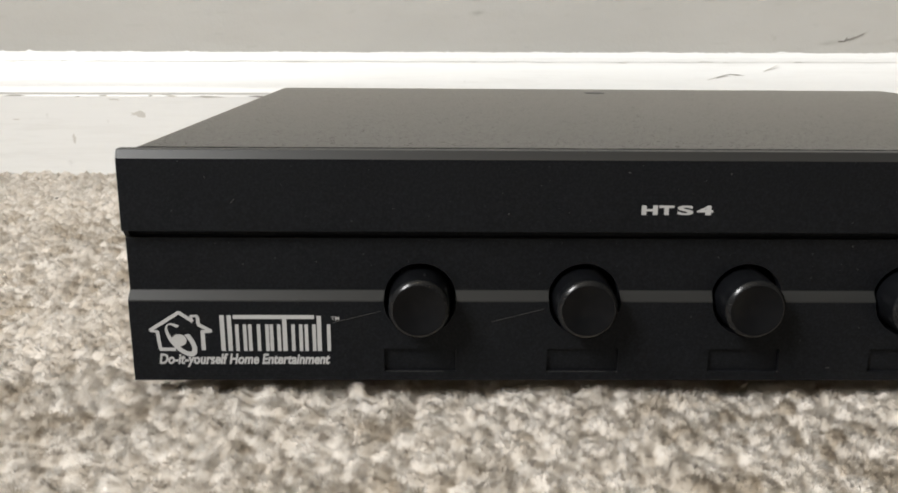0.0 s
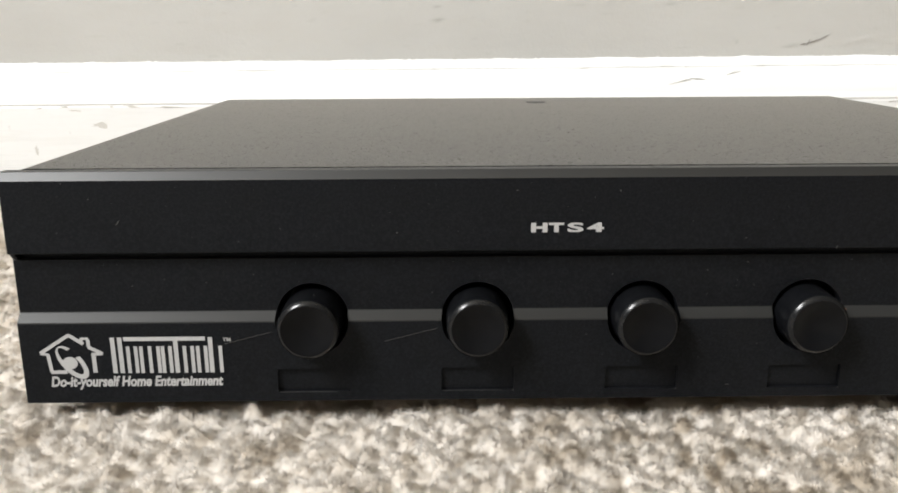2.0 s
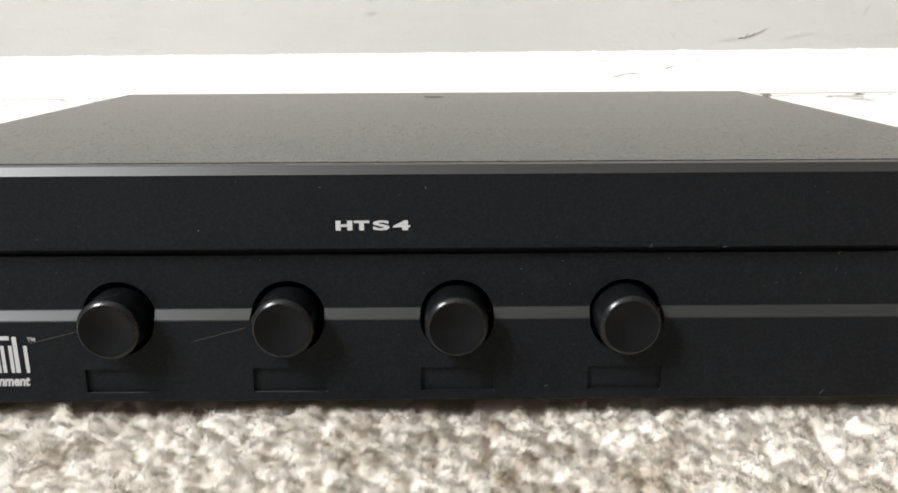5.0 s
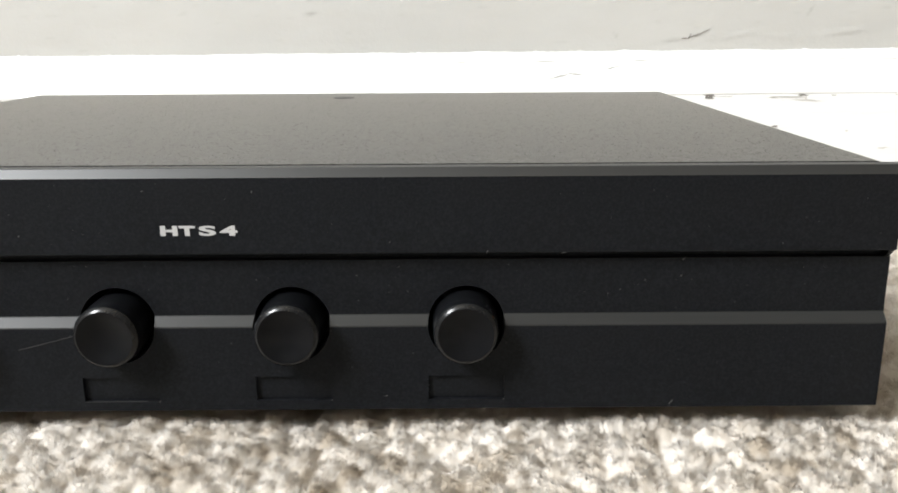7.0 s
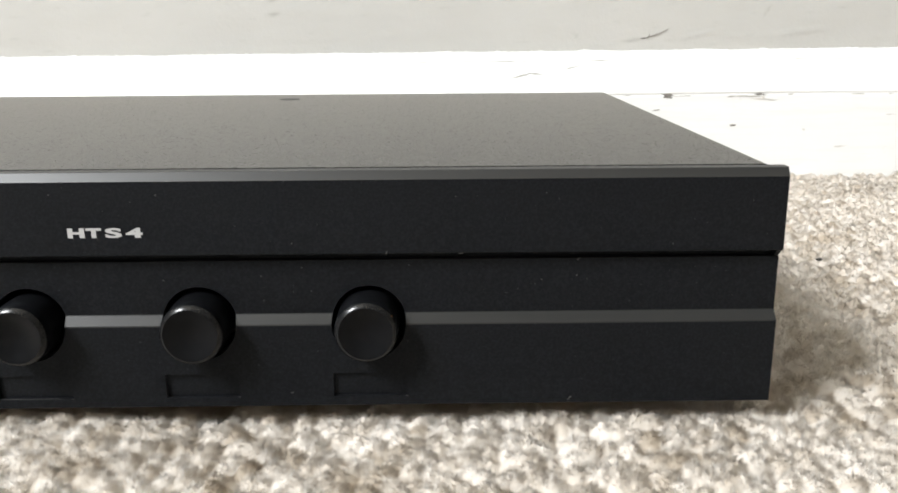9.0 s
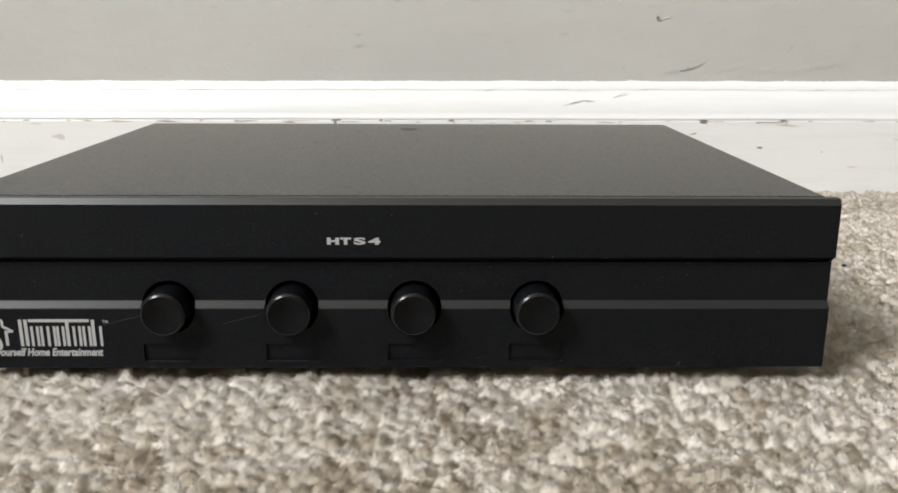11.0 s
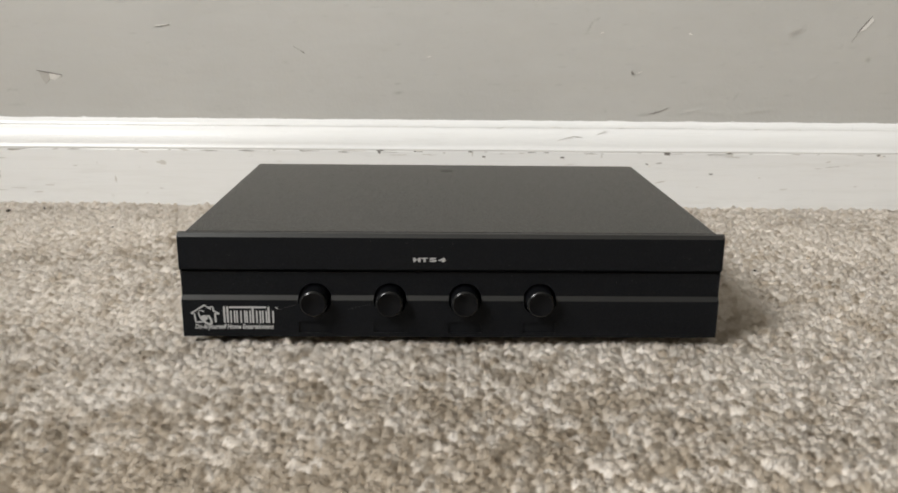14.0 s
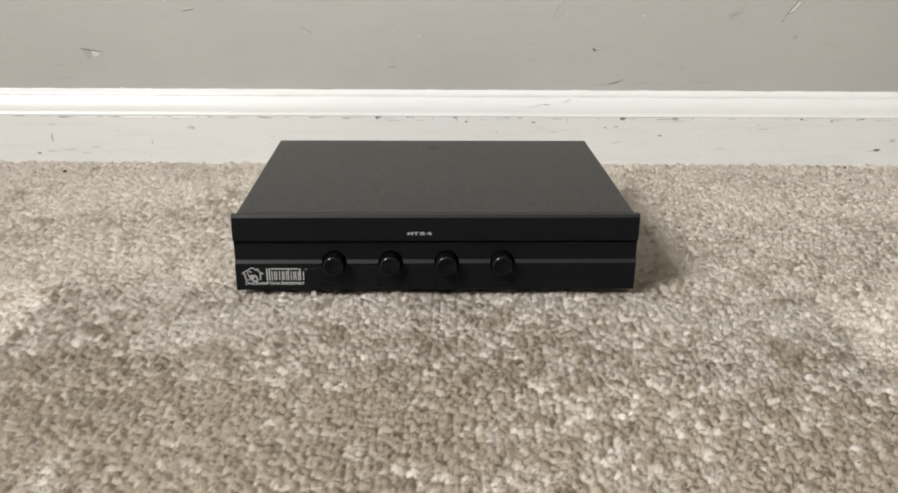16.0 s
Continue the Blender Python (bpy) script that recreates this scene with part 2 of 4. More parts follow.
def lathe(bm, profile, centre, segments=48):
    """A turned shape about the y axis; profile: (radius, y) from the axis outwards and back."""
    rings = []
    for r, y in profile:
        if r < 1e-7:
            rings.append([bm.verts.new((centre[0], centre[1] + y, centre[2]))])
        else:
            rings.append([bm.verts.new((centre[0] + r * math.cos(2 * math.pi * k / segments), centre[1] + y, centre[2] + r * math.sin(2 * math.pi * k / segments))) for k in range(segments)])
    for a, b in zip(rings, rings[1:]):
        for k in range(segments):
            j = (k + 1) % segments
            if len(a) == 1:
                bm.faces.new((a[0], b[k], b[j]))
            elif len(b) == 1:
                bm.faces.new((a[k], a[j], b[0]))
            else:
                bm.faces.new((a[k], a[j], b[j], b[k]))


def carved(bm, cutter):
    """The mesh of bm with cutter's bmesh taken out of it, as a bmesh."""
    pair = []
    for b in (bm, cutter):
        bmesh.ops.recalc_face_normals(b, faces=b.faces)
        me = bpy.data.meshes.new("carving")
        b.to_mesh(me)
        b.free()
        pair.append(new("carving", me))
    mod = pair[0].modifiers.new("cut", "BOOLEAN")
    mod.operation, mod.solver, mod.object = "DIFFERENCE", "EXACT", pair[1]
    bpy.context.view_layer.update()
    me = bpy.data.meshes.new_from_object(pair[0].evaluated_get(bpy.context.evaluated_depsgraph_get()))
    out = bmesh.new()
    out.from_mesh(me)
    for ob in pair:
        bpy.data.objects.remove(ob)
    return out


def lettering(name, text, x0, x1, z0, z1, y, parent, label, shear=0.0, bold=0.0, spacing=1.0):
    """Printed words in the built-in font, fitted between x0..x1 and z0..z1 on a face that looks to -y."""
    cu = bpy.data.curves.new(name, "FONT")
    cu.body, cu.shear, cu.offset, cu.space_character, cu.resolution_u = text, shear, bold, spacing, 6
    tmp = new("words", cu)
    bpy.context.view_layer.update()
    me = bpy.data.meshes.new_from_object(tmp.evaluated_get(bpy.context.evaluated_depsgraph_get()))
    bpy.data.objects.remove(tmp)
    co = np.array([v.co[:] for v in me.vertices])
    lo, hi = co.min(0), co.max(0)
    bm = bmesh.new()
    bm.from_mesh(me)
    for v in bm.verts:
        v.co = (x0 + (v.co.x - lo[0]) / (hi[0] - lo[0]) * (x1 - x0), y, z0 + (v.co.y - lo[1]) / (hi[1] - lo[1]) * (z1 - z0))
    for f in bm.faces:
        f.smooth = False
    ext = bmesh.ops.extrude_face_region(bm, geom=bm.faces[:])
    for v in [g for g in ext["geom"] if isinstance(g, bmesh.types.BMVert)]:
        v.co.y -= 0.00003
    return part(name, bm, INK, parent, label)


def blot(bm, x, z, y, w, h, tilt=0.0, thick=0.00025, seed=1, sides=20, rag=0.8):
    """A small ragged flake lying on an upright face that looks to -y."""
    rng = random.Random(seed)
    c, s = math.cos(radians(tilt)), math.sin(radians(tilt))
    pts = []
    for k in range(sides):
        a = 2 * math.pi * k / sides
        r = 1 + rag * (rng.random() - 0.6)
        u, v = w / 2 * r * math.cos(a), h / 2 * r * math.sin(a)
        pts.append((x + u * c - v * s, z + u * s + v * c))
    prism(bm, pts, y - thick, y + 0.0004, "y")


# ---------------------------------------------------------------- the room
X0, X1, Y0, Y1, Z0, Z1 = -1.25, 2.7, -2.9, 0.347, -0.0022, 2.4
T = 0.12

bm = bmesh.new()
box(bm, X0 - T, X1 + T, Y0 - T, Y1 + T, Z0 - 0.1, Z0)
floor = tagged(part("floor", bm, BACKING), "beige cut-pile carpet laid up to a white skirting board", "carpet", kind="structure")

# soft marks in the paint of the wall: x, z, half length, half height, tilt, soiling, relief (out of the wall above 0)
# the second entry's darkening paints the shade in the filled patch's dent
WALL_DENTS = ((0.2945, 0.1568, 0.0085, 0.0068, 20, 0.0, 0.00045), (0.2985, 0.1520, 0.0060, 0.0035, 15, 0.14, -0.00060), (-0.0495, 0.0998, 0.0038, 0.0011, 6, 0.45, 0.0),
              (-0.0500, 0.1075, 0.0026, 0.0008, 6, 0.32, 0.0), (0.1690, 0.0822, 0.0060, 0.0010, 6, 0.30, 0.0002), (0.1865, 0.0858, 0.0060, 0.0008, 28, 0.30, 0.0),
              (0.3622, 0.1310, 0.0017, 0.0020, 0, 0.40, -0.0003), (0.2500, 0.0985, 0.0042, 0.0007, 60, 0.25, 0.0002), (0.1180, 0.1580, 0.0060, 0.0007, 62, 0.35, -0.0002),
              (0.1240, 0.1640, 0.0022, 0.0010, 40, 0.30, 0.0), (-0.3960, 0.1000, 0.0024, 0.0010, 30, 0.25, 0.0), (0.1350, 0.0850, 0.0020, 0.0007, -50, 0.25, 0.0),
              (0.4000, 0.1240, 0.0080, 0.0030, 0, 0.10, 0.0), (-0.3900, 0.0870, 0.0090, 0.0012, 4, 0.16, 0.0), (0.2700, 0.0860, 0.0140, 0.0016, 8, 0.06, 0.0004),
              (0.2100, 0.0850, 0.0100, 0.0012, 12, 0.05, 0.0004), (0.2350, 0.0835, 0.0130, 0.0012, -6, 0.0, 0.0003), (0.3150, 0.1150, 0.0080, 0.0010, 45, 0.0, 0.0003))


def wall_relief(x, z):
    """How far the paint stands out at x, z (arrays), and how dark it is with dirt and painted shade."""
    out, soil_shade = np.zeros(len(x)), np.zeros(len(x))
    for mx, mz, la, lb, tilt, dark, depth in WALL_DENTS:
        c, s = math.cos(radians(tilt)), math.sin(radians(tilt))
        near = np.nonzero(np.hypot(x - mx, z - mz) < 2.6 * la)[0]
        u, v = ((x[near] - mx) * c + (z[near] - mz) * s) / la, ((z[near] - mz) * c - (x[near] - mx) * s) / lb
        rag = np.array([0.5 * noise.noise((x[i] * 900, z[i] * 900, 2.2)) for i in near])
        fall = np.exp(-np.clip(u * u + v * v + rag, 0, 9) ** 1.4)
        out[near] += depth * fall
        soil_shade[near] += dark * fall
    fine = np.nonzero((np.abs(x) < 0.66) & (z < 0.30))[0]
    for i in fine:
        out[i] += 0.00009 * noise.noise((x[i] / 0.020, z[i] / 0.0040, 1.0)) + 0.00020 * noise.noise((x[i] / 0.05, z[i] / 0.03, 4.0))
        lump = noise.noise((x[i] / 0.0052, z[i] / 0.0052, 7.0))
        out[i] += 0.00025 * max(0.0, lump - 0.45)
        soil_shade[i] += max(0.0, 0.5 * (noise.noise((x[i] / 0.011, z[i] / 0.0026, 3.0)) - 0.52))
    return out, np.clip(soil_shade, 0, 1)


def painted_wall_face():
    xs = np.unique(np.concatenate([np.linspace(X0, -0.66, 5), np.arange(-0.66, 0.66, 0.0016), np.linspace(0.66, X1, 9)]))
    zs = np.unique(np.concatenate([[Z0], np.arange(0.070, 0.25, 0.0013), np.linspace(0.25, Z1, 10)]))
    gx, gz = np.meshgrid(xs, zs)
    x, z = gx.ravel(), gz.ravel()
    out, soil_shade = wall_relief(x, z)
    ny, nx = gx.shape
    a = (np.arange(ny - 1)[:, None] * nx + np.arange(nx - 1)[None]).ravel()
    verts = np.stack([x, Y1 - out, z], 1)
    faces = np.stack([a, a + 1, a + nx + 1, a + nx], 1)
    back = len(verts) + np.arange(8)
    block = [(px, py, pz) for py in (Y1 + 0.002, Y1 + T) for pz in (Z0, Z1) for px in (X0, X1)]
    sides = [(0, 1, 3, 2), (4, 6, 7, 5), (0, 4, 5, 1), (2, 3, 7, 6), (0, 2, 6, 4), (1, 5, 7, 3)]
    all_faces = faces.tolist() + [tuple(int(back[k]) for k in q) for q in sides]
    ob = part("wall_north", (verts.tolist() + block, [], all_faces), WALL)
    ob.data.polygons.foreach_set("use_smooth", [True] * len(faces) + [False] * 6)
    ob.data.attributes.new("soil_shade", "FLOAT", "POINT").data.foreach_set("value", np.append(soil_shade, np.zeros(8)).astype(np.float32))
    return tagged(ob, "scuffed pale greige painted wall above the skirting board", "wall", kind="structure")


wall_north = painted_wall_face()

bm = bmesh.new()
box(bm, X0 - T, X0, Y0 - T, WIN_Y0, Z0, Z1)
box(bm, X0 - T, X0, WIN_Y1, Y1 + T, Z0, Z1)
box(bm, X0 - T, X0, WIN_Y0, WIN_Y1, Z0, WIN_Z0)
box(bm, X0 - T, X0, WIN_Y0, WIN_Y1, WIN_Z1, Z1)
tagged(part("wall_west", bm, WALL), "pale greige painted wall with the window opening", "wall", kind="structure")

# unseen walls and ceiling added to close the room and dim its fill light
bm = bmesh.new()
box(bm, X1, X1 + T, Y0 - T, Y1 + T, Z0, Z1)
tagged(part("wall_east", bm, TAN), "unseen plain tan wall, toned dark to cut bounced light", "wall", kind="structure")

bm = bmesh.new()
box(bm, X0, X1, Y0 - T, Y0, Z0, Z1)
tagged(part("wall_south", bm, TAN), "unseen plain tan wall, toned dark to cut bounced light", "wall", kind="structure")

bm = bmesh.new()
box(bm, X0 - T, X1 + T, Y0 - T, Y1 + T, Z1, Z1 + T)
tagged(part("ceiling", bm, CEIL), "unseen plain tan ceiling, toned dark to cut bounced light", "ceiling", kind="structure")

# the skirting board: a flat face, a small bead, a cove leaning back and a sloping rim
BB = 0.333


def skirting_profile():
    pts = [(BB, Z0), (BB, 0.0494), (BB + 0.0002, 0.0499), (BB + 0.0002, 0.0506), (BB - 0.0001, 0.0511), (BB - 0.0002, 0.0520), (BB + 0.0008, 0.0529)]
    for k in range(1, 8):
        u = k / 7
        pts.append((BB + 0.0008 + 0.0076 * (0.35 * u + 0.65 * u * u), 0.0529 + 0.0166 * (1.25 * u - 0.25 * u * u)))
    pts += [(BB + 0.0087, 0.0702), (BB + 0.0086, 0.0708), (BB + 0.0096, 0.0728), (BB + 0.0118, 0.0748), (BB + 0.0139, 0.0756)]
    return pts


prof = skirting_profile()
verts, faces = [], []
SEG = 900
for i in range(SEG + 1):
    x = X0 + (X1 - X0) * i / SEG
    for k, (y, z) in enumerate(prof):
        w = 0.00035 * noise.noise((x * 9, k * 0.15, 0)) + (0.0004 * noise.noise((x * 70, k * 0.4, 3)) if k > 12 else 0.00008 * noise.noise((x * 60, k * 0.4, 3)))
        verts.append((x, y + (w if y < Y1 - 0.001 else 0), z + (w if k > 1 else 0)))
n = len(prof)
for i in range(SEG):
    for k in range(n - 1):
        a = i * n + k
        faces.append((a, a + n, a + n + 1, a + 1))
baseboard = tagged(part("baseboard", (verts, [], faces), GLOSS, None, "", True), "white gloss-painted skirting board with a coved top, scuffed and grimy", "baseboard", kind="structure")
for f in baseboard.data.polygons:
    f.use_smooth = 4 <= f.index % (n - 1) <= 13


def skirting_y(z):
    for (ya, za), (yb, zb) in zip(prof, prof[1:]):
        if zb > za and za <= z <= zb:
            return ya + (yb - ya) * (z - za) / (zb - za)
    return BB


# ragged line of white paint and caulk where skirting meets wall
verts, faces = [], []
SEG = 1500
for i in range(SEG + 1):
    x = -0.75 + 1.5 * i / SEG
    top = 0.0760 + 0.0007 * noise.noise((x * 45, 0, 7)) + 0.0022 * max(0, noise.noise((x * 110, 2, 7)) - 0.1) * (0.5 + noise.noise((x * 11, 8, 2))) + 0.0005 * noise.noise((x * 420, 5, 1))
    verts += [(x, Y1 - 0.0016, 0.0745), (x, Y1 - 0.0011 - 0.0004 * noise.noise((x * 200, 1, 1)), (0.0745 + top) / 2), (x, Y1 - 0.0006, top), (x, Y1 + 0.0005, top + 0.0001)]
    if i:
        for k in range(3):
            a = (i - 1) * 4 + k
            faces.append((a, a + 4, a + 5, a + 1))
part("paint_line", (verts, [], faces), GLOSS, baseboard, "ragged bead of white paint and caulk", True)


def wall_mark(x, z, w, h, tilt, material, seed, thick=0.0002, name="scuff_mark"):
    bm = bmesh.new()
    blot(bm, x, z, Y1, w, h, tilt, thick, seed)
    return part(name, bm, material, wall_north)


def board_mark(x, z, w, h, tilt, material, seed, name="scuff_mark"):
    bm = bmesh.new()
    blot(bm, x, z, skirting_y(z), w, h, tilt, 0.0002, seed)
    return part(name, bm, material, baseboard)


# torn flap of wall paper, gouges and scuffs on the wall
def facet(name, pts, material, near, far, label=""):
    """A thin torn sheet on the wall that stands off it by near at its first half of points and by far at the rest."""
    bm = bmesh.new()
    prism(bm, pts, Y1 - 0.0002, Y1 + 0.0006, "y")
    half = {(round(a, 5), round(b, 5)) for a, b in pts[:len(pts) // 2]}
    for v in bm.verts:
        if v.co.y < Y1:
            v.co.y = Y1 - (near if (round(v.co.x, 5), round(v.co.z, 5)) in half else far)
    return part(name, bm, material, wall_north, label)


def torn_flap():
    # one folded flap in two colours: shaded half grey, highlit half pale
    facet("torn_flap", [(-0.3672, 0.1162), (-0.3585, 0.1148), (-0.3580, 0.1100), (-0.3622, 0.1048), (-0.3655, 0.1100)], SHADED_PAPER, 0.0002, 0.0003, "torn flap of painted paper, its shaded half coloured grey")
    facet("torn_flap", [(-0.3585, 0.1149), (-0.3472, 0.1130), (-0.3490, 0.1112), (-0.3540, 0.1088), (-0.3580, 0.1098)], TORN_WHITE, 0.0006, 0.0002, "torn flap of painted paper, its highlit half coloured pale")
    bm = bmesh.new()
    prism(bm, [(-0.3692, 0.1174), (-0.3590, 0.1157), (-0.3474, 0.1136), (-0.3477, 0.1130), (-0.3590, 0.1148), (-0.3688, 0.1166)], Y1 - 0.0007, Y1 + 0.0004, "y")
    part("tear_edge", bm, SCUFF, wall_north)


torn_flap()
wall_mark(-0.1372, 0.1372, 0.0110, 0.0006, -31, SCRAPE, 3, name="scratch")
wall_mark(-0.1330, 0.1346, 0.0070, 0.0008, -31, SCUFF, 4, name="scratch")
wall_mark(-0.2544, 0.1566, 0.0120, 0.0007, 8, PALE, 5, 0.0005, "chip")
wall_mark(-0.2540, 0.1559, 0.0110, 0.0005, 8, SMUDGE, 26, 0.0003, "chip")
wall_mark(-0.0221, 0.1312, 0.0034, 0.0008, 22, PALE, 6, 0.0005, "chip")
wall_mark(-0.0228, 0.1306, 0.0022, 0.0005, 22, SCRAPE, 27, 0.0003, "chip")
wall_mark(0.1570, 0.1185, 0.0022, 0.0034, 25, SCUFF, 9, 0.0005, "gouge")
wall_mark(0.1578, 0.1172, 0.0036, 0.0012, 0, SCRAPE, 28, 0.0004, "gouge")
wall_mark(0.1630, 0.1189, 0.0055, 0.0006, 15, PALE, 10, 0.0005, "chip")
for dx, dz, w, tilt, seed in ((0.0, 0.0, 0.0038, 60, 23), (0.0022, 0.0006, 0.0034, 20, 24), (-0.0030, -0.0006, 0.0040, 5, 25), (0.0044, 0.0014, 0.0030, 50, 29), (0.0085, 0.0030, 0.0070, 28, 30)):
    wall_mark(0.1790 + dx, 0.0838 + dz, w, 0.0007, tilt, SCRAPE if seed > 28 else SCUFF, seed, 0.0003)
facet("gouge", [(0.3505, 0.1545), (0.3600, 0.1668), (0.3622, 0.1650), (0.3560, 0.1570)], TORN_WHITE, 0.0002, 0.0006, "pale lifted paint beside a gouge")
wall_mark(0.3545, 0.1605, 0.0160, 0.0010, 53, SCUFF, 15, 0.0004, "gouge")
wall_mark(0.3470, 0.1490, 0.0080, 0.0007, 58, SMUDGE, 31, 0.0003, "scratch")
wall_mark(0.1285, 0.1525, 0.0024, 0.0012, 10, PALE, 32, 0.0005, "chip")
wall_mark(0.2050, 0.1520, 0.0034, 0.0012, -20, PALE, 33, 0.0004, "chip")

# scuffs and grime along the skirting board
board_mark(0.1899, 0.0503, 0.0075, 0.0030, 0, SCUFF, 31)
board_mark(0.1899, 0.0488, 0.0048, 0.0022, 0, SCUFF, 32)
board_mark(0.1109, 0.0630, 0.0110, 0.0007, -6, SCRAPE, 33)
board_mark(0.1280, 0.0655, 0.0180, 0.0004, 24, BOARD_SMUDGE, 34, "smudge")
board_mark(0.0950, 0.0608, 0.0190, 0.0004, 16, BOARD_SMUDGE, 35, "smudge")
board_mark(-0.0655, 0.0502, 0.0070, 0.0018, 0, SCUFF, 36)
board_mark(-0.0660, 0.0488, 0.0026, 0.0024, 0, SCUFF, 37)
board_mark(-0.0894, 0.0499, 0.0250, 0.0009, -1, BOARD_SMUDGE, 38, "smudge")
board_mark(-0.2606, 0.0384, 0.0100, 0.0042, 0, BOARD_SMUDGE, 39, "smudge")
board_mark(-0.3034, 0.0228, 0.0022, 0.0060, 4, BOARD_SMUDGE, 40, "smudge")
board_mark(-0.4245, 0.0099, 0.0045, 0.0016, 0, SCUFF, 41)
board_mark(0.2447, 0.0500, 0.0080, 0.0011, 0, SCUFF, 42)
board_mark(0.2483, 0.0470, 0.0170, 0.0008, -4, BOARD_SMUDGE, 43, "smudge")
board_mark(0.2470, 0.0484, 0.0014, 0.0030, 8, BOARD_SMUDGE, 44, "smudge")
board_mark(0.2302, 0.0316, 0.0046, 0.0014, 0, SCUFF, 45)
board_mark(0.4614, 0.0170, 0.0075, 0.0026, 0, SCUFF, 46)
board_mark(0.4760, 0.0276, 0.0070, 0.0036, 0, BOARD_SMUDGE, 47, "smudge")
board_mark(0.4401, 0.0500, 0.0060, 0.0016, 0, SCUFF, 48)
board_mark(0.3770, 0.0495, 0.0034, 0.0020, 0, SCUFF, 49)
board_mark(0.3795, 0.0482, 0.0028, 0.0022, 0, PALE, 50, "chip")
board_mark(0.4085, 0.0478, 0.0040, 0.0034, 0, BOARD_SMUDGE, 51, "smudge")
board_mark(0.0150, 0.0499, 0.0042, 0.0012, 0, SCUFF, 52)
board_mark(0.0168, 0.0480, 0.0014, 0.0040, 0, BOARD_SMUDGE, 53, "smudge")
board_mark(0.0270, 0.0456, 0.0032, 0.0014, -10, SCUFF, 54)
board_mark(0.0970, 0.0453, 0.0044, 0.0014, 0, SCUFF, 55)
board_mark(0.1317, 0.0466, 0.0016, 0.0026, 10, BOARD_SMUDGE, 56, "smudge")
board_mark(-0.0340, 0.0496, 0.0026, 0.0020, 0, SCUFF, 57)
board_mark(-0.0477, 0.0466, 0.0150, 0.0010, 0, BOARD_SMUDGE, 58, "smudge")
board_mark(-0.0220, 0.0470, 0.0120, 0.0008, -3, BOARD_SMUDGE, 59, "smudge")
board_mark(-0.3935, 0.0489, 0.0070, 0.0024, 6, BOARD_SMUDGE, 60, "smudge")
board_mark(-0.4100, 0.0499, 0.0160, 0.0007, 0, BOARD_SMUDGE, 61, "smudge")
board_mark(-0.2400, 0.0497, 0.0090, 0.0016, -8, BOARD_SMUDGE, 62, "smudge")
board_mark(-0.2760, 0.0475, 0.0070, 0.0010, -4, BOARD_SMUDGE, 63, "smudge")
board_mark(0.0590, 0.0354, 0.0024, 0.0016, 0, BOARD_SMUDGE, 64, "smudge")
board_mark(0.1720, 0.0400, 0.0032, 0.0012, -20, SCUFF, 65)
board_mark(0.1745, 0.0382, 0.0024, 0.0022, 0, PALE, 66, "chip")
board_mark(0.0600, 0.0490, 0.0060, 0.0007, 0, BOARD_SMUDGE, 67, "smudge")
board_mark(0.0430, 0.0485, 0.0040, 0.0008, 0, BOARD_SMUDGE, 68, "smudge")
board_mark(0.1860, 0.0240, 0.0110, 0.0012, 12, BOARD_SMUDGE, 69, "smudge")
board_mark(0.2960, 0.0180, 0.0080, 0.0010, 4, BOARD_SMUDGE, 70, "smudge")
board_mark(-0.3920, 0.0140, 0.0150, 0.0005, -2, BOARD_SMUDGE, 71, "smudge")
board_mark(-0.4080, 0.0270, 0.0024, 0.0090, 0, BOARD_SMUDGE, 72, "smudge")
board_mark(0.1830, 0.0410, 0.0060, 0.0007, 8, SCUFF, 73)
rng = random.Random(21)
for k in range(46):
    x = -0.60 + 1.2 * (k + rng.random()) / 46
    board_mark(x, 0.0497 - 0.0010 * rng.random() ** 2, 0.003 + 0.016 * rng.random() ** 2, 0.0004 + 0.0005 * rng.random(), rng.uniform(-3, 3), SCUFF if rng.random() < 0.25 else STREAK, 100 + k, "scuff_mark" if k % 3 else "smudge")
for k in range(34):
    board_mark(rng.uniform(-0.6, 0.6), rng.uniform(0.008, 0.047), 0.002 + 0.012 * rng.random() ** 2, 0.0004 + 0.0007 * rng.random(), rng.uniform(-8, 8), BOARD_SMUDGE if rng.random() < 0.8 else STREAK, 160 + k, "smudge")
for k in range(16):
    board_mark(rng.uniform(-0.6, 0.6), 0.0698 + 0.0012 * rng.random(), 0.004 + 0.020 * rng.random() ** 2, 0.0004, rng.uniform(-2, 2), BOARD_SMUDGE, 200 + k, "smudge")


# ---------------------------------------------------------------- the speaker selector
selector = tagged(new("speaker_selector"), "black metal speaker selector box with four round buttons, standing on carpet", "speaker selector")
selector.matrix_world = SET
PW, PT = 0.135, 0.0040
BUTTON_X, BUTTON_Z, HOLE_R = (-0.0688, -0.0311, 0.0066, 0.0443), 0.0253, 0.00830


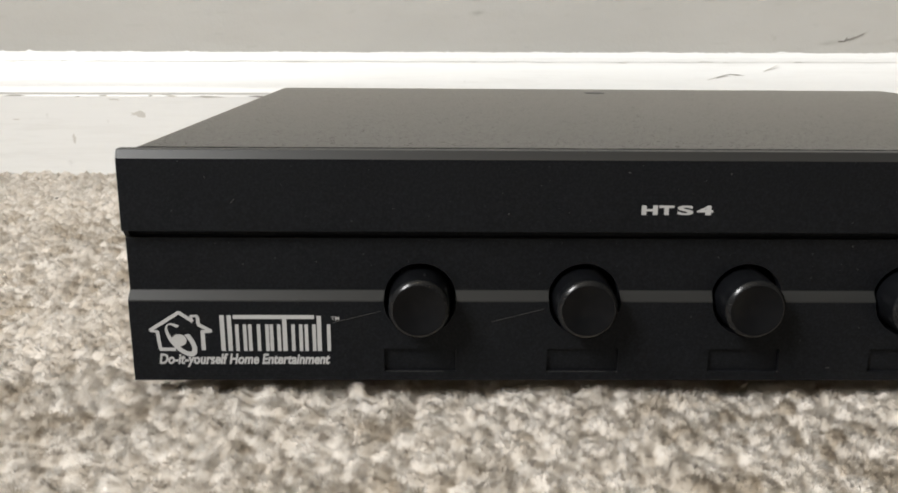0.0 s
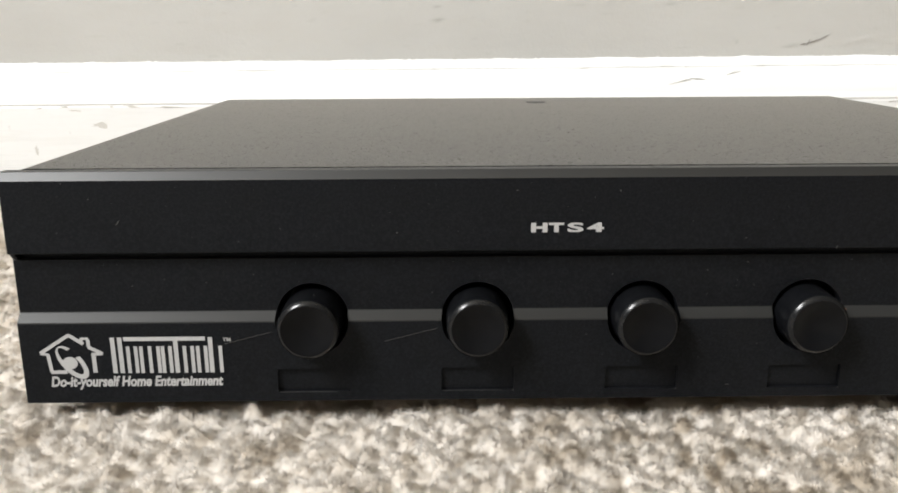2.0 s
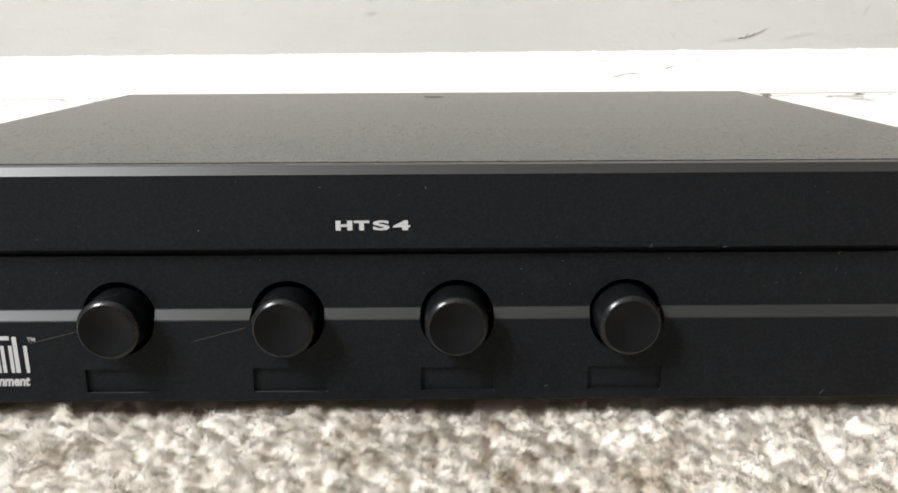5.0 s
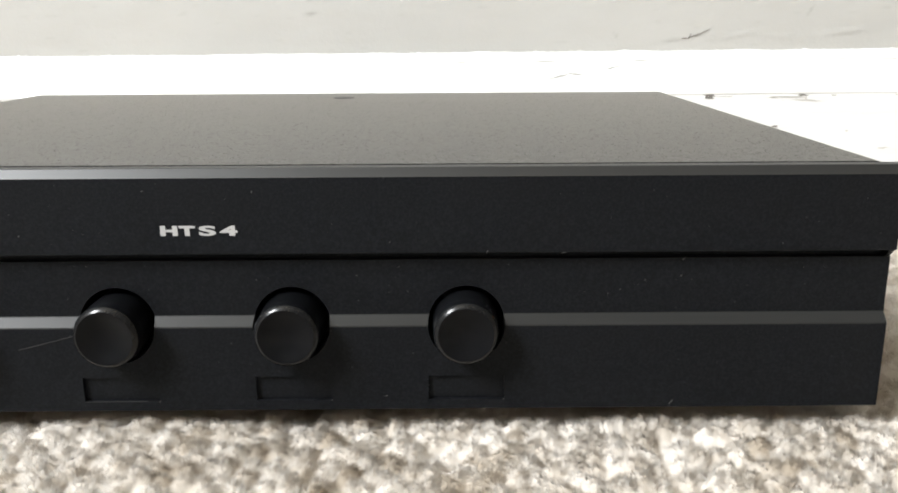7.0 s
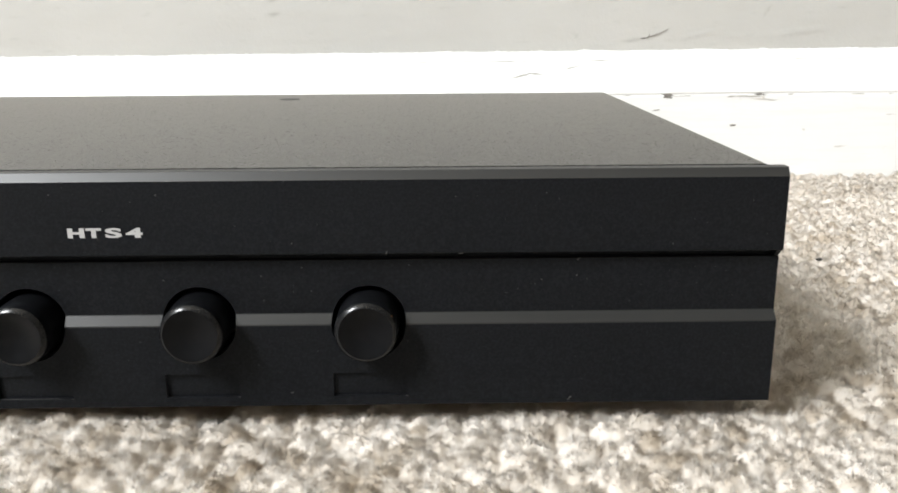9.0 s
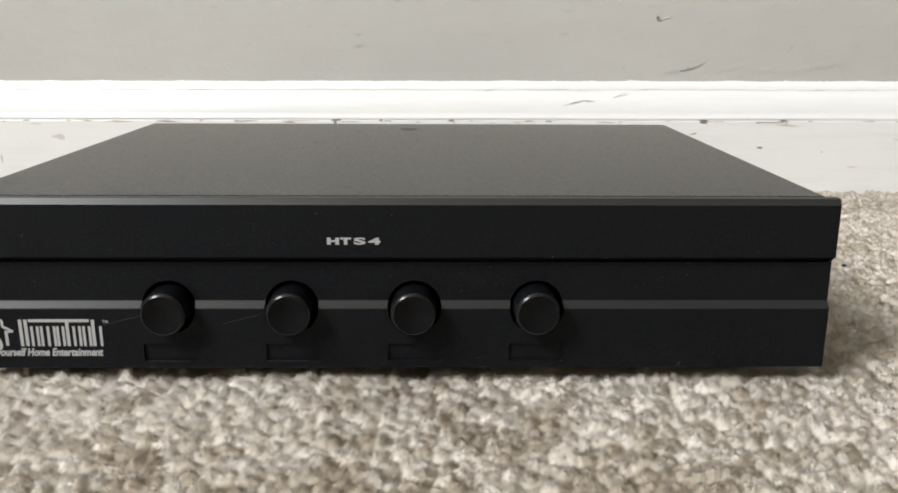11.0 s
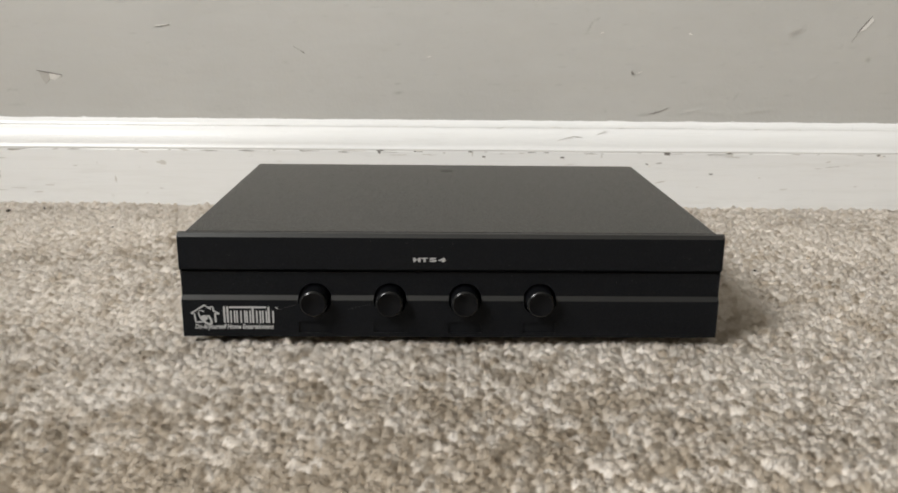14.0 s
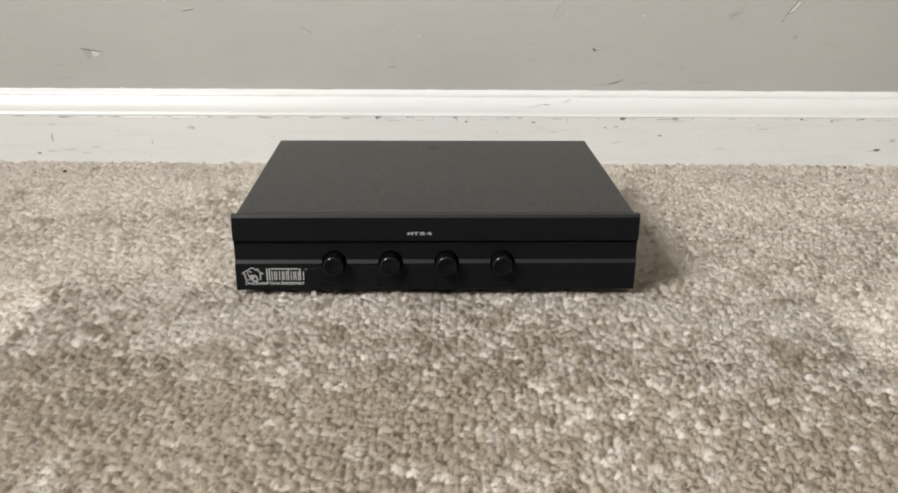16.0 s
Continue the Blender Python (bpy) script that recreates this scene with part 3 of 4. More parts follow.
def front_panel():
    outline = [(0.0001, 0.05755), (-0.0004, 0.0415), (-0.0002, 0.0413), (0.0033, 0.0413), (0.0033, 0.0395), (0.0017, 0.0395), (0.0016, 0.0394), (0.0013, 0.0273), (0.0012, 0.0271),
               (-0.0005, 0.0253), (-0.0006, 0.0250), (-0.0010, 0.0060), (-0.0008, 0.0058), (PT, 0.0058), (PT, 0.05935), (PT - 0.0001, 0.05945), (0.0013, 0.05945), (0.0011, 0.05935), (0.0002, 0.0577)]
    bm = bmesh.new()
    prism(bm, outline, -PW, PW)
    cut = bmesh.new()
    for x in BUTTON_X:
        m = Matrix.Translation((x, 0.0, BUTTON_Z)) @ Matrix.Rotation(radians(90), 4, "X")
        bmesh.ops.create_cone(cut, cap_ends=True, segments=64, radius1=HOLE_R, radius2=HOLE_R, depth=0.03, matrix=m)
        box(cut, x - 0.0083, x + 0.0083, -0.01, -0.00010, 0.0081, 0.0137)
    ob = part("front_panel", carved(bm, cut), PANEL, selector, "satin black front panel with ledges and label recesses")
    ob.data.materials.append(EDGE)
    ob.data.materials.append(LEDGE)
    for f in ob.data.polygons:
        # up-facing faces take a lighter grey than the rest of the panel
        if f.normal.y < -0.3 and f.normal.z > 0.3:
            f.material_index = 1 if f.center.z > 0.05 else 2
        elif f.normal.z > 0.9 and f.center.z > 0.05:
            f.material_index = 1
    return ob


panel = front_panel()
for x0, x1 in ((-PW + 0.0001, -PW + 0.0012), (PW - 0.0012, PW - 0.0001)):
    bm = bmesh.new()
    prism(bm, [(0.0000, 0.0414), (0.0017, 0.0396), (0.0032, 0.0394), (0.0032, 0.0414)], x0, x1)
    part("groove_end", bm, PANEL, panel)


def top_cover():
    w, r = 0.1323, 0.0012
    z0, z1, t = 0.0075, 0.05955, 0.0010
    out, inn = [], []
    for sx in (-1, 1):
        arc = [(sx * (w - r + r * math.cos(a)), z1 - r + r * math.sin(a)) for a in [radians(90 * k / 5) for k in range(6)]]
        out += arc if sx < 0 else arc[::-1]
    outline = [(-w, z0)] + out + [(w, z0), (w - t, z0), (w - t, z1 - t), (-w + t, z1 - t), (-w + t, z0)]
    bm = bmesh.new()
    prism(bm, outline, 0.0045, 0.1858, "y")
    return part("top_cover", bm, COVER, selector, "dark grey speckled powder-coated steel cover")


top_cover()

# chassis tray, back plate and the lip between panel and cover
bm = bmesh.new()
box(bm, -0.1308, 0.1308, PT, 0.1850, 0.0065, 0.0078)
box(bm, -0.1308, 0.1308, 0.1835, 0.1850, 0.0078, 0.0580)
part("chassis", bm, PANEL, selector)
bm = bmesh.new()
prism(bm, [(PT + 0.0001, 0.0560), (PT + 0.0001, 0.0586), (0.0044, 0.0586), (0.0044, 0.0560)], -0.1315, 0.1315)
part("panel_lip", bm, PANEL, selector)


def push_button():
    """A round button with a dished face and a bright turned chamfer; its face looks to -y."""
    bm = bmesh.new()
    lathe(bm, [(0.0, -0.00470), (0.0014, -0.00480), (0.0028, -0.00512), (0.0040, -0.00556), (0.0050, -0.00600), (0.00578, -0.00630), (0.00588, -0.00633),
               (0.00598, -0.00629), (0.00640, -0.00590), (0.00670, -0.00556), (0.00682, -0.00535), (0.00690, -0.0030), (0.00702, 0.0), (0.00710, 0.0110), (0.0, 0.0110)], (0, 0, 0), 64)
    b = part("push_button", bm, BUTTON, selector, "glossy black round push button", True)
    b.data.materials.append(RIM)
    for f in b.data.polygons:
        if 0.0059 < math.hypot(f.center.x, f.center.z) < 0.0069 and f.center.y < -0.0054:
            f.material_index = 1
    b.data.set_sharp_from_angle(angle=radians(35))
    return b


first = push_button()
first.location = (BUTTON_X[0] - 0.0001, 0.0, BUTTON_Z - 0.0004)
for x, dz in zip(BUTTON_X[1:], (-0.0004, -0.0003, -0.0002)):
    b = first.copy()
    scene.collection.objects.link(b)
    b.location = (x - 0.0002, 0.0, BUTTON_Z + dz)
# orange glint on the last button's chamfer, added as a coloured bead
bm = bmesh.new()
bmesh.ops.create_icosphere(bm, subdivisions=1, radius=0.00020, matrix=Matrix.Translation((BUTTON_X[3] + 0.0054, -0.0053, BUTTON_Z + 0.0034)) @ Matrix.Diagonal((1, 1, 1.8, 1)))
part("speck", bm, GLINT, selector, "tiny orange glint added on the last button")

# the chassis behind the holes is dark; four rubber feet sink into the pile
for x in (-0.112, 0.112):
    for y in (0.022, 0.162):
        bm = bmesh.new()
        m = Matrix.Translation((x, y, -0.0010))
        bmesh.ops.create_cone(bm, cap_ends=True, segments=24, radius1=0.0075, radius2=0.0090, depth=0.0152, matrix=m)
        part("rubber_foot", bm, RUBBER, selector)


def cover_screw():
    bm = bmesh.new()
    for r0, r1, z0, z1 in ((0.0044, 0.0040, 0.05940, 0.05968), (0.0030, 0.0026, 0.05962, 0.0600)):
        m = Matrix.Translation((0.0, 0.1640, (z0 + z1) / 2))
        bmesh.ops.create_cone(bm, cap_ends=True, segments=32, radius1=r0, radius2=r1, depth=z1 - z0, matrix=m)
    cut = bmesh.new()
    box(cut, -0.0021, 0.0021, 0.1637, 0.1643, 0.0597, 0.0613)
    box(cut, -0.0003, 0.0003, 0.1619, 0.1661, 0.0598, 0.0614)
    return part("screw", carved(bm, cut), SCREW, selector, "blackened cross-head screw")


cover_screw()

# printing on the front
lettering("tagline", "Do-it-yourself Home Entertainment", -0.1290, -0.0896, 0.0091, 0.0125, -0.00092, panel, "slanted silver-grey printed words", 0.22, 0.034, 1.0)
lettering("trade_mark", "TM", -0.0891, -0.0873, 0.0206, 0.0215, -0.00074, panel, "tiny printed letters", 0.0, 0.01)


def stroke(bm, xa, za, xb, zb, width, y):
    d = Vector((xb - xa, zb - za)).normalized() * (width / 2)
    q = [(xa - d.y, za + d.x), (xb - d.y, zb + d.x), (xb + d.y, zb - d.x), (xa + d.y, za - d.x)]
    prism(bm, q, y - 0.00006, y, "y")


def model_letters():
    """The four wide, heavy printed characters."""
    for sign, x0, x1, bold in (("H", -0.01947, -0.01587, 0.055), ("T", -0.01556, -0.01222, 0.055), ("S", -0.01145, -0.00788, 0.035), ("4", -0.00709, -0.00342, 0.045)):
        lettering("model_lettering", sign, x0, x1, 0.04545, 0.04762, -0.00029, panel, "wide silver-grey printed character", 0.0, bold)


def print_bar(xa, za, xb, zb, width):
    bm = bmesh.new()
    stroke(bm, xa, za, xb, zb, width, -0.00082)
    part("print_bar", bm, INK, panel)


def word_bars():
    """The maker's word as plain uprights under one long bar."""
    def at(u):
        return -0.11467 + (u / 3 - 130) * 0.0001259
    for u, top in ((405, 0.0218), (444, 0.0218), (744, 0.0210), (932, 0.0217)):
        print_bar(at(u), 0.0131, at(u), top, 0.0010)
    for u in (484, 526, 555, 602, 648, 672, 712, 790, 832, 862, 904, 984):
        print_bar(at(u), 0.0131, at(u), 0.0196, 0.0008)
    print_bar(at(466), 0.0214, at(906), 0.0214, 0.00095)


def house_mark():
    """A plain outlined gable with a tilted ring inside."""
    y = -0.00082
    bm = bmesh.new()

    def bar(bm, xa, za, xb, zb, width, y):
        stroke(bm, xa, za, xb, zb, 1.35 * width, y)

    bar(bm, -0.1306, 0.0181, -0.1237, 0.0225, 0.0006, y)
    bar(bm, -0.1238, 0.0225, -0.1206, 0.0203, 0.0006, y - 0.00001)
    bar(bm, -0.1210, 0.0203, -0.1210, 0.0216, 0.0005, y - 0.00002)
    bar(bm, -0.1212, 0.0216, -0.1194, 0.0216, 0.0004, y)
    bar(bm, -0.1195, 0.0214, -0.1195, 0.0196, 0.0006, y - 0.00001)
    bar(bm, -0.1196, 0.0196, -0.1165, 0.0179, 0.0006, y - 0.00002)
    bar(bm, -0.1190, 0.0178, -0.1165, 0.0179, 0.0005, y)
    bar(bm, -0.1306, 0.0180, -0.1286, 0.0178, 0.0004, y - 0.00003)
    bar(bm, -0.1289, 0.0178, -0.1285, 0.0135, 0.0006, y)
    bar(bm, -0.1287, 0.0135, -0.1250, 0.0135, 0.0006, y - 0.00001)
    bar(bm, -0.1186, 0.0178, -0.1186, 0.0133, 0.0007, y)
    c, s = math.cos(radians(-52)), math.sin(radians(-52))
    n = 40
    outer, inner = [], []
    for k in range(n):
        a = 2 * math.pi * k / n
        for ring, (ra, rb), off in ((outer, (0.0048, 0.0024), 0.0), (inner, (0.0040, 0.0014), -0.0005)):
            u, v = ra * math.cos(a) + off, rb * math.sin(a)
            ring.append((-0.1236 + u * c - v * s, 0.0158 + u * s + v * c))
    for k in range(n):
        if 9 < k < 14:
            continue
        j = (k + 1) % n
        prism(bm, [outer[k], outer[j], inner[j], inner[k]], y - 0.00009, y, "y")
    prism(bm, [(-0.1241 + 0.0017 * math.cos(2 * math.pi * k / 20), 0.0157 + 0.0015 * math.sin(2 * math.pi * k / 20)) for k in range(20)], y - 0.00007, y, "y")
    return part("house_mark", bm, INK, panel, "plain silver-grey printed house outline with a ring")


model_letters()
word_bars()
house_mark()


def panel_scratch_glint(xa, za, xb, zb, width, y):
    bm = bmesh.new()
    stroke(bm, xa, za, xb, zb, width, y)
    part("scratch", bm, SCRATCH_GLINT, panel, "fine pale line, for scratches and for painted glints")


panel_scratch_glint(-0.0888, 0.0200, -0.0779, 0.0228, 0.00007, -0.00078)
panel_scratch_glint(-0.0524, 0.0203, -0.0404, 0.0234, 0.00006, -0.00076)
panel_scratch_glint(0.0140, 0.0243, 0.0152, 0.0243, 0.00008, -0.00072)
# bright lower edges of the first two label recesses, painted as pale lines
for x in BUTTON_X[:2]:
    panel_scratch_glint(x - 0.0080, 0.00812, x + 0.0055, 0.00812, 0.00005, -0.00096)
# glints painted at the lower right corners of three recesses
for x in BUTTON_X[1:]:
    panel_scratch_glint(x + 0.0080, 0.0080, x + 0.0083, 0.0082, 0.00018, -0.00096)
panel_scratch_glint(0.0262, 0.0090, 0.0270, 0.0091, 0.00010, -0.00096)
panel_scratch_glint(0.0485, 0.0413, 0.0488, 0.0419, 0.00022, -0.00045)
panel_scratch_glint(0.0644, 0.0413, 0.0652, 0.0414, 0.00018, -0.00045)
panel_scratch_glint(-0.1104, 0.0478, -0.1097, 0.0487, 0.00014, -0.00030)
panel_scratch_glint(0.0905, 0.0390, 0.0912, 0.0397, 0.00020, 0.00150)
panel_scratch_glint(0.0890, 0.0066, 0.0898, 0.0076, 0.00020, -0.00102)


def panel_dust():
    """Grains of pale dust on the panel and round the button holes."""
    rng = random.Random(8)
    bm = bmesh.new()

    def grain(x, z, y):
        r = 0.00005 + 0.00009 * rng.random() ** 2
        m = Matrix.Translation((x, y, z)) @ Matrix.Rotation(rng.random() * 3, 4, "Y") @ Matrix.Diagonal((1.0 + 1.5 * rng.random(), 0.4, 1.0, 1))
        bmesh.ops.create_icosphere(bm, subdivisions=1, radius=r, matrix=m)

    for _ in range(46):
        grain(rng.uniform(-0.132, 0.132), rng.uniform(0.0285, 0.0388), 0.00140)
    for _ in range(36):
        z = rng.uniform(0.0425, 0.0570)
        grain(rng.uniform(-0.132, 0.132), z, -0.0004 + (z - 0.0415) * 0.031)
    for x in BUTTON_X:
        for _ in range(9):
            a = rng.uniform(0.2, 6.0)
            grain(x + 0.00698 * math.cos(a), BUTTON_Z - 0.0004 + 0.00698 * math.sin(a), rng.uniform(-0.0045, -0.0005))
    return part("dust", bm, DUST, panel, "grains of pale dust")


panel_dust()


# ---------------------------------------------------------------- the carpet pile
def level(x, y):
    """Mean height of the pile: a little fuller by the device, tucked down at the skirting."""
    u = np.clip((y - 0.20) / 0.13, 0, 1)
    swell = 0.0011 * np.exp(-((y + 0.012) / 0.030) ** 2) * (np.abs(x) < 0.15)
    return (0.0052 - 0.008 * np.clip(x, -0.5, 0.5)) * (1 - u * u * (3 - 2 * u)) + swell


# patches of brushed or trodden pile, their light and shade painted as tone: x, y, half length, half width, turn in
# degrees, shade (darker above 0)
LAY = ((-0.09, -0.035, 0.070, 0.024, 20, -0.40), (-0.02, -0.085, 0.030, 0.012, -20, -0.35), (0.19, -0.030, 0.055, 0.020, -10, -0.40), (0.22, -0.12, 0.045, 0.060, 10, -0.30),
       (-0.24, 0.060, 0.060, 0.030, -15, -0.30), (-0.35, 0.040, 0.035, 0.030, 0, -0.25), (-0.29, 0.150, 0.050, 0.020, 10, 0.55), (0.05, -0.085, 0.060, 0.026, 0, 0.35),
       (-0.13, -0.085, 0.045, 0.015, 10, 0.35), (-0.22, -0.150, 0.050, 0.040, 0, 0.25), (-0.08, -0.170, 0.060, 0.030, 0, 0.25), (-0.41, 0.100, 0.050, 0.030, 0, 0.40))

SIGHT_X, SIGHT_Y0, PITCH = 0.63, -0.225, 0.0042
NX, NY = int(2 * SIGHT_X / PITCH) + 3, int((BB - SIGHT_Y0) / PITCH) + 4


def tuft_plan():
    """One row a tuft: its middle, lean, rise, soiling with painted shade, and tone, on a jittered grid."""
    rng = np.random.default_rng(11)
    gx, gy = np.meshgrid(-SIGHT_X + PITCH * (np.arange(NX) - 1), SIGHT_Y0 + PITCH * (np.arange(NY) - 1))
    px = (gx + PITCH * 0.8 * (rng.random(gx.shape) - 0.5)).ravel()
    py = (gy + PITCH * 0.8 * (rng.random(gx.shape) - 0.5)).ravel()
    n = len(px)
    lean, rise, worn_shade, ragged = np.empty((n, 2)), np.empty(n), np.empty(n), np.empty((n, 2))
    for i in range(n):
        x, y = px[i], py[i]
        a = noise.noise_vector((x / 0.012, y / 0.012, 0.3))
        b = noise.noise_vector((x / 0.075, y / 0.075, 4.1))
        lean[i] = (0.35 * a.x + 0.35 * b.x, 0.35 * a.y + 0.35 * b.y)
        e = noise.noise_vector((x / 0.025, y / 0.025, 6.2))
        ragged[i] = (1.3 * e.x, 1.3 * e.y)
        rise[i] = noise.noise((x / 0.012, y / 0.012, 9.0)) * 0.0011 + noise.noise((x / 0.06, y / 0.06, 2.0)) * 0.0012
        worn_shade[i] = 0.5 + 0.34 * noise.noise((x / 0.085, y / 0.085, 5.5)) + 0.42 * noise.noise((x / 0.034, y / 0.034, 1.5)) + 0.62 * noise.noise((x / 0.013, y / 0.013, 3.5))
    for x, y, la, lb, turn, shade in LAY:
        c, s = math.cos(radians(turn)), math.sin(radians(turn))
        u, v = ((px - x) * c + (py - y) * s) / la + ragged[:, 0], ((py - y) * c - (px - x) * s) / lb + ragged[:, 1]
        worn_shade += shade * np.exp(-(u * u + v * v) ** 1.5)
    lean += 0.30 * rng.normal(size=(n, 2))
    rise += 0.0008 * rng.normal(size=n)
    # random tuft variation, plus shade painted darker to the front, paler at the wall
    worn_shade += 0.30 * rng.normal(size=n) + np.interp(py, [-0.20, -0.12, -0.07, -0.02, 0.06, 0.30], [0.46, 0.26, -0.02, -0.22, -0.30, -0.60])
    return px, py, lean, rise, worn_shade, rng.random(n)


TUFTS = tuft_plan()


def pile_at(x, y):
    """Height of the pile's body at points x, y, and for each the tuft it belongs to and its way from that tuft's middle."""
    px, py, lean, rise = TUFTS[:4]
    i0 = np.clip(np.round((x + SIGHT_X) / PITCH + 1).astype(int), 1, NX - 2)
    j0 = np.clip(np.round((y - SIGHT_Y0) / PITCH + 1).astype(int), 1, NY - 2)
    best, own = np.full(x.shape, 1.0), np.zeros(x.shape, dtype=int)
    total, weight = np.zeros(x.shape), np.full(x.shape, 1e-9)
    for di in (-1, 0, 1):
        for dj in (-1, 0, 1):
            k = (j0 + dj) * NX + i0 + di
            d = np.hypot(x - px[k], y - py[k])
            near = d < best
            best, own = np.where(near, d, best), np.where(near, k, own)
            w = np.exp(-(d / (0.42 * PITCH)) ** 2)
            total, weight = total + w * rise[k], weight + w
    dome = 0.0025 * np.exp(-(best / (0.46 * PITCH)) ** 2)
    height = level(x, y) - 0.0010 + total / weight + dome
    return np.maximum(height, Z0 + 0.0006), own, (x - px[own]) / PITCH, (y - py[own]) / PITCH


def carpet_mesh(name, verts, tri, tone, wear_shade, nap, label):
    me = bpy.data.meshes.new(name)
    me.vertices.add(len(verts))
    me.vertices.foreach_set("co", verts.astype(np.float32).ravel())
    me.loops.add(3 * len(tri))
    me.loops.foreach_set("vertex_index", tri.astype(np.int32).ravel())
    me.polygons.add(len(tri))
    me.polygons.foreach_set("loop_start", np.arange(0, 3 * len(tri), 3, dtype=np.int32))
    me.update(calc_edges=True)
    nap = nap / np.linalg.norm(nap, axis=1)[:, None]
    me.attributes.new("tone", "FLOAT", "POINT").data.foreach_set("value", tone.astype(np.float32))
    me.attributes.new("worn_shade", "FLOAT", "POINT").data.foreach_set("value", wear_shade.astype(np.float32))
    me.attributes.new("nap", "FLOAT_VECTOR", "POINT").data.foreach_set("vector", nap.astype(np.float32).ravel())
    me.shade_smooth()
    me.materials.append(YARN)
    ob = new(name, me)
    ob.parent = floor
    return tagged(ob, label, kind="stuff")


def pile_body(step):
    """The matted body of the pile, a tuft's dome beside the next."""
    gx, gy = np.meshgrid(np.arange(-SIGHT_X, SIGHT_X, step), np.append(np.arange(SIGHT_Y0, BB - 0.0008, step), BB - 0.0006))
    ny, nx = gx.shape
    x, y = gx.ravel(), gy.ravel()
    z, own, u, v = pile_at(x, y)
    a = (np.arange(ny - 1)[:, None] * nx + np.arange(nx - 1)[None]).ravel()
    quad = np.stack([a, a + 1, a + nx + 1, a + nx], 1)
    mid = y[a]
    kept = (np.abs(x[a]) < 0.24 + 0.54 * (mid - SIGHT_Y0))
    quad = quad[kept]
    tri = np.concatenate([quad[:, [0, 1, 2]], quad[:, [0, 2, 3]]])
    used, tri = np.unique(tri, return_inverse=True)
    tri = tri.reshape(-1, 3)
    nap = np.stack([1.0 * u + 0.5 * TUFTS[2][own, 0], 1.0 * v + 0.5 * TUFTS[2][own, 1], np.full(len(u), 0.8)], 1)
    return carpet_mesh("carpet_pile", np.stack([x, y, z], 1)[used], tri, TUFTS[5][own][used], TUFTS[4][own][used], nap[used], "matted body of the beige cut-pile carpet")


def loose_fibres(x, y, width, seed):
    """Loose ends of yarn that stand out of the pile at x, y."""
    rng = np.random.default_rng(seed)
    m = len(x)
    z, own, u, v = pile_at(x, y)
    lean = TUFTS[2][own]
    base = np.stack([x, y, z - 0.0005], 1)
    out = np.stack([1.1 * u + lean[:, 0], 1.1 * v + lean[:, 1], np.full(m, 0.75)], 1) + 0.40 * rng.normal(size=(m, 3))
    out[:, 2] = np.abs(out[:, 2])
    out /= np.linalg.norm(out, axis=1)[:, None]
    length = 0.0010 + 0.0013 * rng.random(m)
    side = np.cross(out, rng.normal(size=(m, 3)))
    side /= np.linalg.norm(side, axis=1)[:, None]
    fw = width * (0.6 + 0.8 * rng.random(m))[:, None]
    verts = np.stack([base - side * fw, base + side * fw, base + out * length[:, None]], 1).reshape(-1, 3)
    soft = np.stack([0.9 * u + 0.5 * lean[:, 0], 0.9 * v + 0.5 * lean[:, 1], np.full(m, 0.8)], 1) + 0.18 * rng.normal(size=(m, 3))
    tone = np.clip(TUFTS[5][own] + 0.12 * rng.normal(size=m), 0, 1)
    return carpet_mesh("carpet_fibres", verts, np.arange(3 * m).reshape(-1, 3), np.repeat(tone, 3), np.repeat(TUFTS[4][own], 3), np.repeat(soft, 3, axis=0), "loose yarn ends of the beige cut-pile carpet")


pile_body(0.0016)
# front to back, inner and outer reach to either side, how many, half width of a fibre, seed
STRIPS = ((-0.105, 0.012, 0.0, 0.26, 1400000, 0.00007, 5), (-0.105, 0.012, 0.25, 0.37, 330000, 0.00013, 7), (SIGHT_Y0, -0.105, 0.0, 0.30, 780000, 0.00010, 6),
          (0.012, 0.15, 0.0, 0.45, 640000, 0.00015, 9), (0.15, BB - 0.002, 0.0, 0.56, 430000, 0.00021, 8))
for y0, y1, inner, outer, count, width, seed in STRIPS:
    rng = np.random.default_rng(seed + 40)
    x, y = (2 * rng.random(count) - 1) * outer, y0 + (y1 - y0) * rng.random(count) + 0.008 * rng.normal(size=count)
    y = np.clip(y, SIGHT_Y0, BB - 0.0015)
    under = (np.abs(x) < 0.125) & (y > 0.012) & (y < 0.18)
    kept = (np.abs(x) >= inner) & ~under & (np.abs(x) < 0.235 + 0.54 * (y - SIGHT_Y0))
    x, y = x[kept], y[kept]
    u, v = pile_at(x, y)[2:]
    tops = np.hypot(u, v) < 0.36 + 0.25 * rng.random(len(x))
    loose_fibres(x[tops], y[tops], width, seed)


